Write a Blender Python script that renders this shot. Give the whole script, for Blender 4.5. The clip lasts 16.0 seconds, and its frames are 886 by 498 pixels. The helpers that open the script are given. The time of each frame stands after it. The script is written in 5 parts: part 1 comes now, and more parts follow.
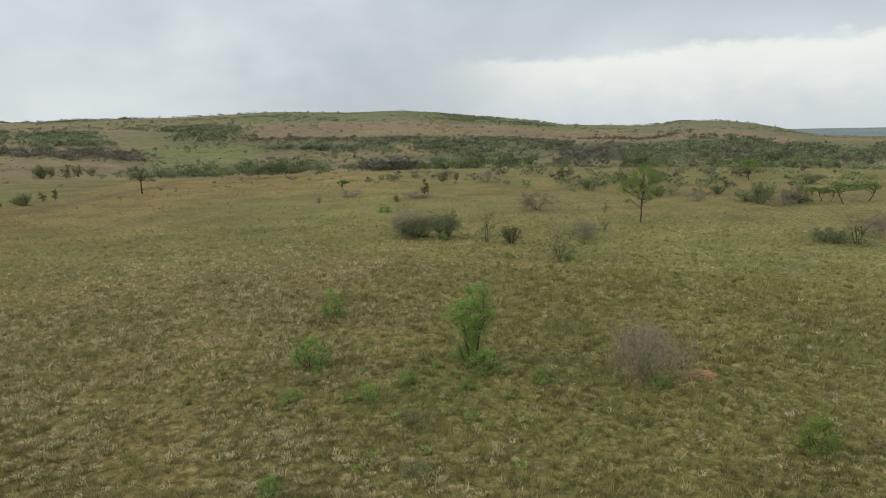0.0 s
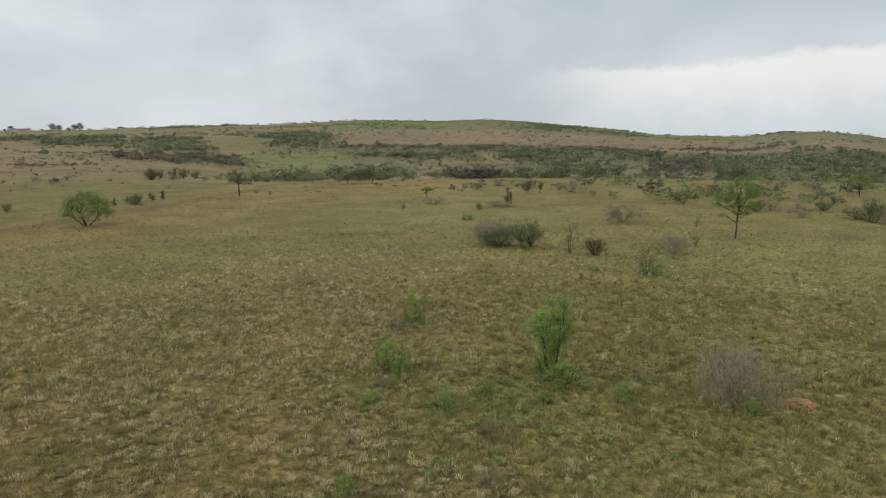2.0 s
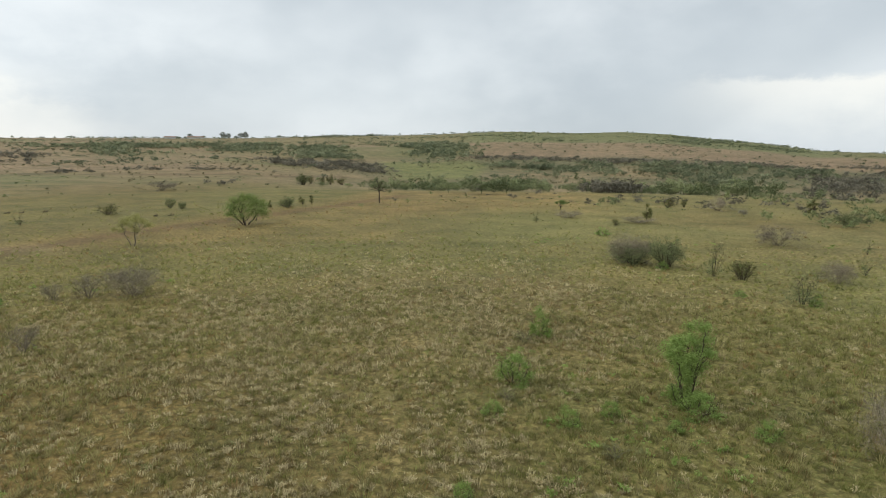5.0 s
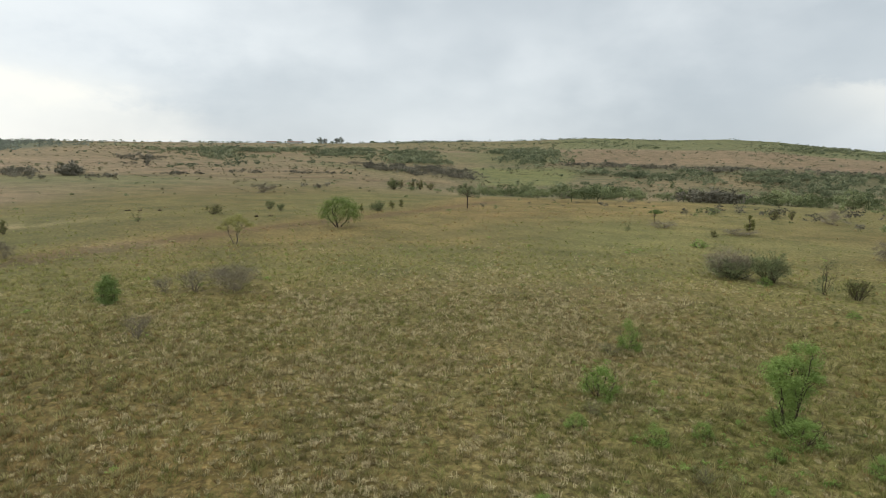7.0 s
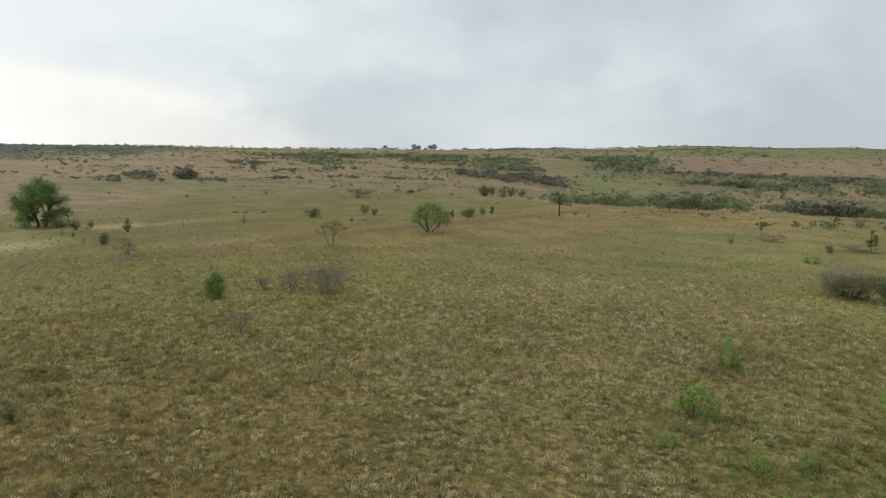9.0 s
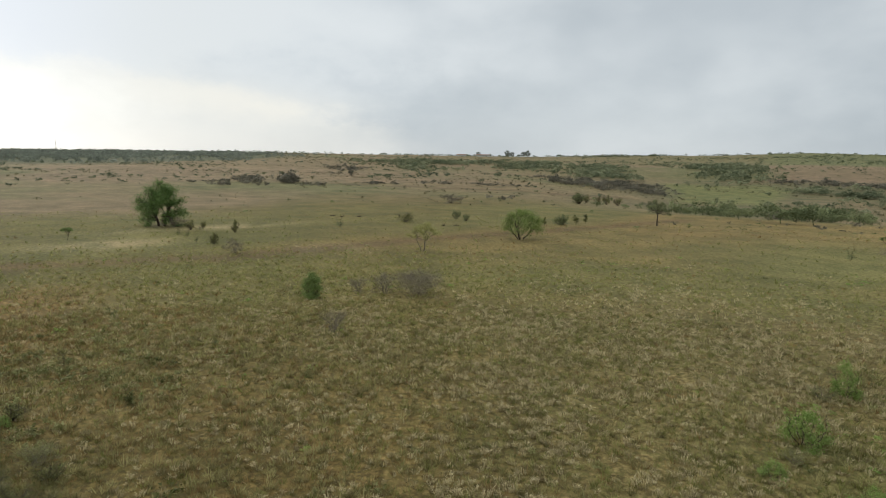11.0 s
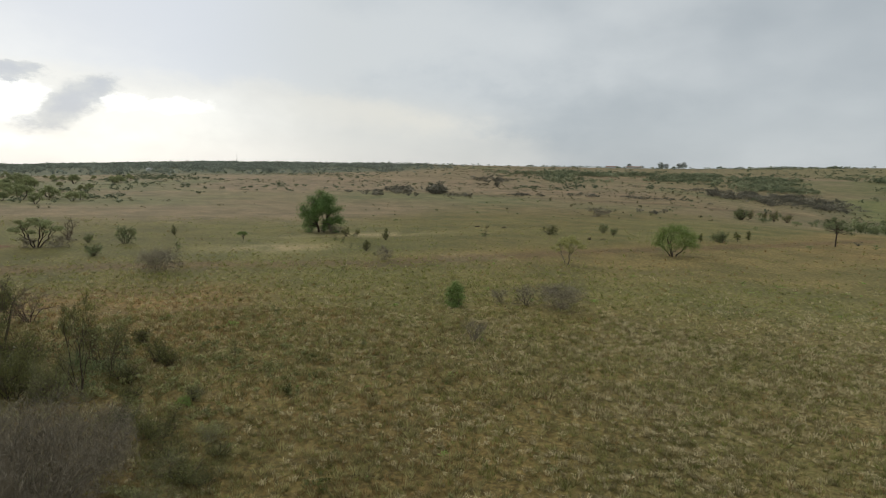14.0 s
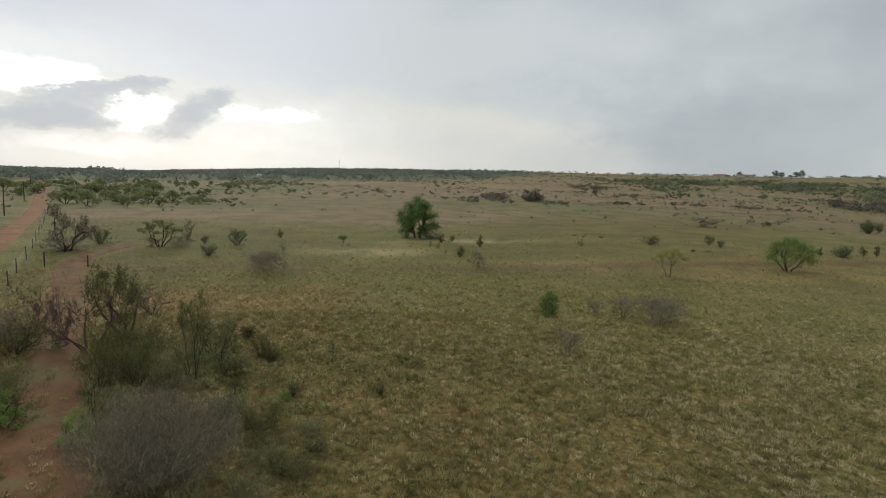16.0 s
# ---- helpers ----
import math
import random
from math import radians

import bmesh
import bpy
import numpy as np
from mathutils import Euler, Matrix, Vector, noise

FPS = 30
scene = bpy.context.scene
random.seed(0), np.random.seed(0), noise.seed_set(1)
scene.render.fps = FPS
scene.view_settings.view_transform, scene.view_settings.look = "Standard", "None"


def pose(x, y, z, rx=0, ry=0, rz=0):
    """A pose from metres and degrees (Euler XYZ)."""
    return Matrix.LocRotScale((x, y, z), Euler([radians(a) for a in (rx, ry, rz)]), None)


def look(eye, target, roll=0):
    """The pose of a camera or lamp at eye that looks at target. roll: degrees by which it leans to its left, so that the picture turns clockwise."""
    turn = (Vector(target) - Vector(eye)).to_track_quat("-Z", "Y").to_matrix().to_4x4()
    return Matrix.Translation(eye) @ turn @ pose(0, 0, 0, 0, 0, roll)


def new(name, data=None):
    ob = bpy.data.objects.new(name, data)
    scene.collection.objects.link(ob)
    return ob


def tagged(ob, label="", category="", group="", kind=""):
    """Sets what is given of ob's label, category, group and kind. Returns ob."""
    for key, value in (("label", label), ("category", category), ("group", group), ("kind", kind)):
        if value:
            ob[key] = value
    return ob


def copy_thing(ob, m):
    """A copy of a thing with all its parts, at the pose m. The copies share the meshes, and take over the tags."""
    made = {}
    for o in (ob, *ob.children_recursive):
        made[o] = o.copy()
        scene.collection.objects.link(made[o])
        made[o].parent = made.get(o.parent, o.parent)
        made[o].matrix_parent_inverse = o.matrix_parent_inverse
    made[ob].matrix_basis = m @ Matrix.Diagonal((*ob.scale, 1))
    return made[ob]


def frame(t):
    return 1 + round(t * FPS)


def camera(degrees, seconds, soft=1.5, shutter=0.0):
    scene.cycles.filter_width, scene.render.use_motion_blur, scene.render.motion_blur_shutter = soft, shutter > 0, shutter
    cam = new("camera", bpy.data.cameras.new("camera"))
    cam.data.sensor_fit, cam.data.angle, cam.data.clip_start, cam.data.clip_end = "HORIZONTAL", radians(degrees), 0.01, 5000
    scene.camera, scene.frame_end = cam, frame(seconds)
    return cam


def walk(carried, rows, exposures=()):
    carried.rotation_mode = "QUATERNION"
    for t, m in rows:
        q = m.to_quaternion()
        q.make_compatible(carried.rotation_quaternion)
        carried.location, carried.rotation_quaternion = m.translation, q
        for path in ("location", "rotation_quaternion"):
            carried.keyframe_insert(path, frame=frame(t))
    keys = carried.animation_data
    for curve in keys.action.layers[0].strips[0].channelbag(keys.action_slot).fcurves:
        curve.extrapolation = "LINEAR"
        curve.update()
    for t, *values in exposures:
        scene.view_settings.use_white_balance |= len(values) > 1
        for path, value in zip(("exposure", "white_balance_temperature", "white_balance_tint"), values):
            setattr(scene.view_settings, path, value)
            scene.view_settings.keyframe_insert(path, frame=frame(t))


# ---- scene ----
cam = camera(72.0, 16.0, soft=0.6)
# seconds, turn to the left, pitch and roll in degrees; the camera hovers ten metres over the grass
PATH = [
    (0, -0.01, -11.09, -1.22), (0.5, 1.88, -10.84, -1.10), (1, 3.77, -10.61, -0.95), (1.5, 5.70, -10.38, -0.78),
    (2, 7.73, -10.19, -0.61), (2.5, 9.84, -10.01, -0.40), (3, 11.97, -9.81, -0.24), (3.5, 14.14, -9.60, -0.08),
    (4, 16.28, -9.40, 0.05), (6.5, 26.09, -8.76, 0.78), (7, 28.37, -8.63, 0.88), (7.5, 30.51, -8.52, 1.00),
    (8, 32.59, -8.40, 1.16), (8.5, 34.68, -8.27, 1.28), (9, 36.87, -8.16, 1.27), (11.5, 47.68, -7.66, 1.68),
    (12, 49.98, -7.53, 1.70), (12.5, 52.27, -7.41, 1.73), (13, 54.53, -7.30, 1.78), (13.5, 56.79, -7.19, 1.83),
    (14, 59.00, -7.09, 1.87), (14.5, 61.20, -6.99, 1.94), (15, 63.41, -6.89, 2.04), (15.5, 65.66, -6.81, 2.09),
    (16, 67.91, -6.73, 2.16),
]
EYE = 10.0
walk(cam, [(t, pose(0, 0, EYE, 90 + pitch, 0, yaw) @ pose(0, 0, 0, 0, 0, roll)) for t, yaw, pitch, roll in PATH],
     [(0, 0.02), (2, 0.0), (3, -0.02), (4, 0.17), (8, 0.08), (11, -0.1), (13, -0.27), (16, -0.42)])

# ---- sky and sun ----
SUN_AZ, SUN_EL = 93.0, 24.0
world = bpy.data.worlds.new("overcast_sky")
scene.world = world
world.use_nodes = True
wt = world.node_tree
wt.nodes.clear()


def link(tree, value, socket):
    if isinstance(value, bpy.types.NodeSocket):
        tree.links.new(value, socket)
    else:
        socket.default_value = value


def calc(tree, op, a, b=0.0, c=0.0):
    n = tree.nodes.new("ShaderNodeMath")
    n.operation = op
    for k, v in enumerate((a, b, c)):
        link(tree, v, n.inputs[k])
    return n.outputs[0]


def step(tree, v, a, b, to0=0.0, to1=1.0):
    n = tree.nodes.new("ShaderNodeMapRange")
    n.interpolation_type = "SMOOTHSTEP"
    for k, w in enumerate((v, a, b, to0, to1)):
        link(tree, w, n.inputs[k])
    return n.outputs[0]


def blend(tree, f, a, b, mode="MIX"):
    n = tree.nodes.new("ShaderNodeMix")
    n.data_type, n.blend_type = "RGBA", mode
    link(tree, f, n.inputs[0])
    for v, k in ((a, 6), (b, 7)):
        link(tree, (*v, 1.0) if isinstance(v, tuple) else v, n.inputs[k])
    return n.outputs[2]


def grain(tree, vector, scale, detail=4.0, rough=0.55):
    n = tree.nodes.new("ShaderNodeTexNoise")
    if vector is not None:
        tree.links.new(vector, n.inputs["Vector"])
    n.inputs["Scale"].default_value, n.inputs["Detail"].default_value, n.inputs["Roughness"].default_value = scale, detail, rough
    return n.outputs["Fac"]


def hump(tree, u, v, a, su, b, sv):
    """A soft spot round (a, b), su by sv wide."""
    p = calc(tree, "POWER", calc(tree, "ABSOLUTE", calc(tree, "DIVIDE", calc(tree, "SUBTRACT", u, a), su)), 2)
    q = calc(tree, "POWER", calc(tree, "ABSOLUTE", calc(tree, "DIVIDE", calc(tree, "SUBTRACT", v, b), sv)), 2)
    return calc(tree, "EXPONENT", calc(tree, "MULTIPLY", calc(tree, "ADD", p, q), -1))


def build_sky(t):
    way = t.nodes.new("ShaderNodeTexCoord").outputs["Generated"]
    xyz = t.nodes.new("ShaderNodeSeparateXYZ")
    t.links.new(way, xyz.inputs[0])
    x, y, z = xyz.outputs
    az0 = calc(t, "MULTIPLY", calc(t, "ARCTAN2", calc(t, "MULTIPLY", x, -1), y), 57.2958)
    el0 = calc(t, "MULTIPLY", calc(t, "ARCSINE", z), 57.2958)
    flat = t.nodes.new("ShaderNodeCombineXYZ")
    link(t, calc(t, "MULTIPLY", az0, 0.1), flat.inputs[0])
    link(t, calc(t, "MULTIPLY", el0, 0.17), flat.inputs[1])
    flat = flat.outputs[0]
    soft, fine, torn = grain(t, flat, 0.55, 3), grain(t, flat, 1.6, 6, 0.5), grain(t, flat, 3.2, 6, 0.6)
    az = calc(t, "ADD", az0, calc(t, "MULTIPLY", calc(t, "SUBTRACT", fine, 0.5), 9))
    el = calc(t, "ADD", el0, calc(t, "MULTIPLY", calc(t, "SUBTRACT", torn, 0.5), 2.6))
    # grey cloud sheet: 0 slate, 1 pale
    sheet = calc(t, "ADD", 0.5, calc(t, "MULTIPLY", calc(t, "SUBTRACT", soft, 0.5), 0.8))
    sheet = calc(t, "ADD", sheet, calc(t, "MULTIPLY", calc(t, "SUBTRACT", fine, 0.5), 0.42))
    for a, sa, e, se, k in ((28, 18, 6, 9, 0.12), (5, 9, 3, 5, -0.3), (-25, 25, 11, 3.5, -0.35), (78, 14, 11, 2.5, 0.3), (100, 16, 9.5, 2, 0.45),
                            (48, 9, 3, 4, -0.2), (52, 16, 12, 5, 0.24), (38, 14, 8, 6, -0.05), (68, 12, 11, 4, 0.12), (30, 10, 14, 3, -0.2), (86, 24, 10, 9, 0.5), (12, 30, 7, 10, -0.12), (79, 9, 11, 4, 0.5)):
        sheet = calc(t, "ADD", sheet, calc(t, "MULTIPLY", hump(t, az, el, a, sa, e, se), k))
    sheet = calc(t, "ADD", sheet, calc(t, "MULTIPLY", calc(t, "SUBTRACT", grain(t, flat, 1.15, 5, 0.6), 0.5), step(t, az0, 40, 62, 0.15, 0.75)))
    sheet = step(t, sheet, -0.1, 1.1)
    far_west = step(t, az0, 40, 72)
    colour = blend(t, sheet, blend(t, far_west, SKY_SLATE, SKY_SLATE_WEST), blend(t, step(t, az0, 68, 84), SKY_PALE, SKY_PALE_WEST))
    # bright gaps low over the horizon
    moved = t.nodes.new("ShaderNodeVectorMath")
    moved.operation = "ADD"
    t.links.new(flat, moved.inputs[0])
    moved.inputs[1].default_value = (31.0, 17.0, 5.0)
    rag_a, rag_e = grain(t, flat, 2.4, 8, 0.62), grain(t, moved.outputs[0], 2.4, 8, 0.62)
    az3 = calc(t, "ADD", az0, calc(t, "MULTIPLY", calc(t, "SUBTRACT", rag_a, 0.5), 9))
    el3 = calc(t, "ADD", el0, calc(t, "MULTIPLY", calc(t, "SUBTRACT", rag_e, 0.5), 3.4))
    top = calc(t, "SUBTRACT", el3, calc(t, "MULTIPLY", calc(t, "ADD", az, 35), -0.02))
    east = calc(t, "MULTIPLY", step(t, top, 7.1, 6.0), step(t, az, 4, -13))
    east = calc(t, "MULTIPLY", east, step(t, el, 0.6, 6.0, 0.0, 0.95))
    slope = calc(t, "SUBTRACT", el3, calc(t, "MULTIPLY", calc(t, "SUBTRACT", az, 47), 0.19))
    west = calc(t, "MULTIPLY", step(t, slope, 3.6, 1.6), step(t, az, 44, 58))
    west = calc(t, "MULTIPLY", west, step(t, el3, 8.2, 6.2))
    glow = calc(t, "ADD", hump(t, az3, el3, 84, 10, 4.0, 2.6), calc(t, "ADD", calc(t, "MULTIPLY", hump(t, az3, el3, 104, 14, 8, 3), 0.8), calc(t, "MULTIPLY", hump(t, az, el, 92, 19, 0.6, 2.2), 0.9)))
    light = calc(t, "ADD", calc(t, "MULTIPLY", east, 0.78), calc(t, "MULTIPLY", west, 0.55))
    light = calc(t, "ADD", light, calc(t, "MULTIPLY", calc(t, "ADD", hump(t, az, el, 60, 7, 4.8, 1.2), hump(t, az, el, 67, 8, 5.6, 1.5)), 0.3))
    light = calc(t, "MINIMUM", light, 1.0)
    colour = blend(t, light, colour, SKY_BRIGHT)
    colour = blend(t, calc(t, "MINIMUM", calc(t, "MULTIPLY", glow, 0.7), 1.0), colour, SKY_GLOW)
    # torn clouds before the brightest gaps, their rims lit from behind
    lean = calc(t, "ADD", el3, calc(t, "MULTIPLY", calc(t, "SUBTRACT", az0, 89.5), 0.62))
    dark = calc(t, "MULTIPLY", hump(t, az3, lean, 89.9, 3.9, 4.95, 1.9), step(t, el3, 8.8, 6.4))
    for a, sa, e, se, k in ((101.5, 6.0, 3.3, 1.05, 1.15), (100.0, 3.2, 4.8, 1.0, 0.9), (96.4, 2.6, 5.9, 0.8, 0.95), (93.4, 1.7, 6.7, 0.6, 0.75)):
        dark = calc(t, "ADD", dark, calc(t, "MULTIPLY", hump(t, az3, el3, a, sa, e, se), k))
    gap = calc(t, "MULTIPLY", hump(t, az3, el3, 94.8, 2.6, 4.4, 1.5), 1.1)
    for a, sa, e, se, k in ((84.6, 4.0, 4.9, 0.6, 0.9), (101.5, 3.6, 6.6, 1.1, 1.1), (98, 9, 1.4, 0.8, 0.3)):
        gap = calc(t, "ADD", gap, calc(t, "MULTIPLY", hump(t, az3, el3, a, sa, e, se), k))
    colour = blend(t, step(t, gap, 0.1, 0.55), colour, SKY_WHITE)
    body = blend(t, step(t, calc(t, "ADD", dark, calc(t, "MULTIPLY", calc(t, "SUBTRACT", torn, 0.5), 1.4)), 0.35, 1.15), SKY_PALE, SKY_CLOUD)
    colour = blend(t, step(t, dark, 0.32, 0.7, 0.0, 0.92), colour, body)
    # the blue air behind the sheet adds a little everywhere
    air = t.nodes.new("ShaderNodeTexSky")
    air.sky_type, air.sun_disc = "NISHITA", False
    air.sun_elevation, air.sun_rotation = radians(SUN_EL), radians(-SUN_AZ)
    thin = blend(t, 1.0, air.outputs[0], (0.006, 0.006, 0.006), "MULTIPLY")
    colour = blend(t, 1.0, colour, thin, "ADD")
    # an overcast sky is brightest overhead
    lift = step(t, el0, 16, 65, 1.0, SKY_ZENITH)
    colour = blend(t, 1.0, colour, blend(t, step(t, lift, 1.0, SKY_ZENITH), (1.0, 1.0, 1.0), (SKY_ZENITH * 1.02, SKY_ZENITH, SKY_ZENITH * 0.93)), "MULTIPLY")
    back, out = t.nodes.new("ShaderNodeBackground"), t.nodes.new("ShaderNodeOutputWorld")
    t.links.new(colour, back.inputs[0])
    back.inputs[1].default_value = 1.0
    t.links.new(back.outputs[0], out.inputs[0])


SKY_ZENITH = 1.7
SKY_SLATE, SKY_SLATE_WEST, SKY_PALE, SKY_PALE_WEST = (0.462, 0.518, 0.56), (0.475, 0.555, 0.64), (0.76, 0.805, 0.825), (0.80, 0.86, 0.94)
SKY_BRIGHT, SKY_GLOW, SKY_WHITE, SKY_CLOUD = (0.885, 0.88, 0.825), (1.28, 1.29, 1.23), (1.5, 1.52, 1.48), (0.60, 0.66, 0.75)
build_sky(wt)

sun = new("sun", bpy.data.lights.new("sun", "SUN"))
sun.data.energy, sun.data.angle, sun.data.color = 1.5, radians(20), (1.0, 0.93, 0.81)
sun.matrix_world = look((-60 * math.sin(radians(SUN_AZ)), 60 * math.cos(radians(SUN_AZ)), 60 * math.tan(radians(SUN_EL))), (0, 0, 0))


# ---- materials ----
def material(name, rough=0.8, metal=0.0):
    m = bpy.data.materials.new(name)
    m.use_nodes = True
    t = m.node_tree
    b = t.nodes["Principled BSDF"]
    b.inputs["Roughness"].default_value, b.inputs["Metallic"].default_value = rough, metal
    b.inputs["Specular IOR Level"].default_value = 0.2
    return m, t, b


def world_place(t):
    return t.nodes.new("ShaderNodeNewGeometry").outputs["Position"]


def bump(t, b, height, strength, distance):
    n = t.nodes.new("ShaderNodeBump")
    n.inputs["Strength"].default_value, n.inputs["Distance"].default_value = strength, distance
    t.links.new(height, n.inputs["Height"])
    t.links.new(n.outputs[0], b.inputs["Normal"])


def leaf_material(name, dark, pale, sheer=0.3, each=0.65):
    """Leaves or blades: each one its own tint, each plant a little too, some light passing through."""
    m, t, b = material(name, 0.65)
    geo, obj = t.nodes.new("ShaderNodeNewGeometry"), t.nodes.new("ShaderNodeObjectInfo")
    tint = calc(t, "ADD", calc(t, "MULTIPLY", geo.outputs["Random Per Island"], each), calc(t, "MULTIPLY", obj.outputs["Random"], 0.2))
    own = t.nodes.new("ShaderNodeAttribute")
    own.attribute_name = "tone"
    tint = calc(t, "ADD", tint, own.outputs["Fac"])
    tint = calc(t, "ADD", tint, calc(t, "MULTIPLY", calc(t, "SUBTRACT", grain(t, geo.outputs["Position"], 0.23, 3), 0.42), 0.6))
    tint = calc(t, "ADD", tint, calc(t, "MULTIPLY", calc(t, "SUBTRACT", grain(t, geo.outputs["Position"], 2.3, 2), 0.45), 1.1))
    colour = blend(t, step(t, tint, 0.0, 1.0), dark, pale)
    t.links.new(colour, b.inputs["Base Color"])
    thin, mix = t.nodes.new("ShaderNodeBsdfTranslucent"), t.nodes.new("ShaderNodeMixShader")
    t.links.new(colour, thin.inputs[0])
    mix.inputs[0].default_value = sheer
    t.links.new(b.outputs[0], mix.inputs[1])
    t.links.new(thin.outputs[0], mix.inputs[2])
    t.links.new(mix.outputs[0], t.nodes["Material Output"].inputs["Surface"])
    return m


def bark_material(name, dark, pale):
    m, t, b = material(name, 0.85)
    geo = t.nodes.new("ShaderNodeNewGeometry")
    f = calc(t, "ADD", calc(t, "MULTIPLY", geo.outputs["Random Per Island"], 0.5), calc(t, "MULTIPLY", grain(t, geo.outputs["Position"], 9.0), 0.5))
    t.links.new(blend(t, f, dark, pale), b.inputs["Base Color"])
    bump(t, b, grain(t, geo.outputs["Position"], 40.0), 0.5, 0.01)
    return m


def ground_material():
    """Grass cover: the sheet's cover colour, broken by tufts, litter, red earth and shade painted between stems."""
    m, t, b = material("grassland_ground", 0.95)
    at = t.nodes.new("ShaderNodeAttribute")
    at.attribute_name = "cover"
    p = world_place(t)
    fine, mid, wide = grain(t, p, 16.0, 9, 0.72), grain(t, p, 2.1, 8, 0.68), grain(t, p, 0.13, 9, 0.7)
    cell = t.nodes.new("ShaderNodeTexVoronoi")
    cell.inputs["Scale"].default_value, cell.inputs["Randomness"].default_value = 6.5, 1.0
    t.links.new(p, cell.inputs["Vector"])
    tone = t.nodes.new("ShaderNodeSeparateXYZ")
    t.links.new(cell.outputs["Color"], tone.inputs[0])
    colour = at.outputs["Color"]
    colour = blend(t, 1.0, colour, blend(t, step(t, fine, 0.3, 0.7), (0.55, 0.54, 0.52), (1.36, 1.36, 1.34)), "MULTIPLY")
    colour = blend(t, step(t, tone.outputs[0], 0.55, 0.75, 0.0, 0.5), colour, blend(t, 1.0, at.outputs["Color"], (1.65, 1.6, 1.75), "MULTIPLY"))
    colour = blend(t, step(t, tone.outputs[1], 0.6, 0.8, 0.0, 0.5), colour, blend(t, 1.0, at.outputs["Color"], (0.55, 0.68, 0.5), "MULTIPLY"))
    colour = blend(t, step(t, cell.outputs["Distance"], 0.35, 0.75, 0.0, 0.3), colour, blend(t, 1.0, at.outputs["Color"], (0.6, 0.56, 0.5), "MULTIPLY"))
    colour = blend(t, step(t, mid, 0.55, 0.72, 0.0, 0.55), colour, blend(t, 0.5, at.outputs["Color"], (0.22, 0.13, 0.065)))
    # shade between the grass stems, put into the colour as dark blotches
    stem_shade = grain(t, p, 3.4, 4, 0.6)
    colour = blend(t, 1.0, colour, blend(t, step(t, stem_shade, 0.36, 0.62), (0.62, 0.6, 0.56), (1.2, 1.2, 1.2)), "MULTIPLY")
    colour = blend(t, step(t, mid, 0.44, 0.3, 0.0, 0.5), colour, blend(t, 0.5, at.outputs["Color"], (0.09, 0.11, 0.03)))
    colour = blend(t, 1.0, colour, blend(t, step(t, wide, 0.3, 0.7), (0.70, 0.76, 0.70), (1.28, 1.22, 1.24)), "MULTIPLY")
    t.links.new(colour, b.inputs["Base Color"])
    bump(t, b, calc(t, "ADD", fine, mid), 0.7, 0.07)
    return m


def earth_material(name, low, high):
    m, t, b = material(name, 0.95)
    p = world_place(t)
    f = calc(t, "ADD", calc(t, "MULTIPLY", grain(t, p, 0.7, 5), 0.7), calc(t, "MULTIPLY", grain(t, p, 9.0, 4), 0.3))
    colour = blend(t, step(t, f, 0.32, 0.68), low, high)
    colour = blend(t, step(t, grain(t, p, 0.35, 5, 0.65), 0.5, 0.62, 0.0, 0.75), colour, (0.13, 0.115, 0.05))
    t.links.new(colour, b.inputs["Base Color"])
    bump(t, b, calc(t, "ADD", grain(t, p, 14.0, 5), grain(t, p, 2.0, 4)), 0.8, 0.06)
    return m


GROUND = ground_material()
ROAD_EARTH = earth_material("red_road_earth", (0.20, 0.095, 0.045), (0.30, 0.15, 0.078))
TRACK_EARTH = earth_material("red_track_earth", (0.105, 0.052, 0.024), (0.205, 0.105, 0.052))
MOUND_EARTH = earth_material("mound_earth", (0.30, 0.14, 0.07), (0.46, 0.24, 0.13))
STRAW = leaf_material("dry_straw", (0.225, 0.182, 0.088), (0.63, 0.54, 0.325), 0.3, 0.4)
BLADE = leaf_material("green_blades", (0.13, 0.136, 0.036), (0.30, 0.30, 0.098), 0.3, 0.4)
RUST = leaf_material("rusty_blades", (0.15, 0.095, 0.035), (0.34, 0.22, 0.09), 0.25, 0.4)
TUSSOCK = leaf_material("tussock_blades", (0.145, 0.128, 0.05), (0.395, 0.355, 0.158), 0.3, 0.4)
EARTHY = leaf_material("brown_green_blades", (0.10, 0.082, 0.028), (0.20, 0.165, 0.058), 0.2)
SAGE = leaf_material("grey_green_leaves", (0.14, 0.145, 0.055), (0.29, 0.285, 0.12), 0.2)
LUSH = leaf_material("fresh_green_leaves", (0.13, 0.195, 0.042), (0.30, 0.405, 0.115), 0.38)
OLIVE = leaf_material("olive_leaves", (0.068, 0.074, 0.023), (0.185, 0.188, 0.06), 0.25)
CANOPY = leaf_material("acacia_canopy_leaves", (0.085, 0.125, 0.035), (0.20, 0.26, 0.085), 0.35)
DEEP = leaf_material("deep_green_leaves", (0.055, 0.105, 0.028), (0.20, 0.30, 0.085), 0.42)
GREYISH = leaf_material("grey_olive_leaves", (0.092, 0.115, 0.05), (0.24, 0.275, 0.125), 0.3)
SPRING = leaf_material("spring_green_leaves", (0.10, 0.15, 0.035), (0.25, 0.33, 0.09), 0.35)
BARREL = leaf_material("mid_green_leaves", (0.085, 0.125, 0.035), (0.23, 0.315, 0.095), 0.4)
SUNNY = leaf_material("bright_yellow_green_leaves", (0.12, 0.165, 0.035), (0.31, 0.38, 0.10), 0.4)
HAZEL = leaf_material("pale_yellow_green_leaves", (0.20, 0.20, 0.06), (0.44, 0.43, 0.17), 0.4)
BUSH = leaf_material("open_bush_leaves", (0.15, 0.17, 0.075), (0.35, 0.375, 0.185), 0.6)
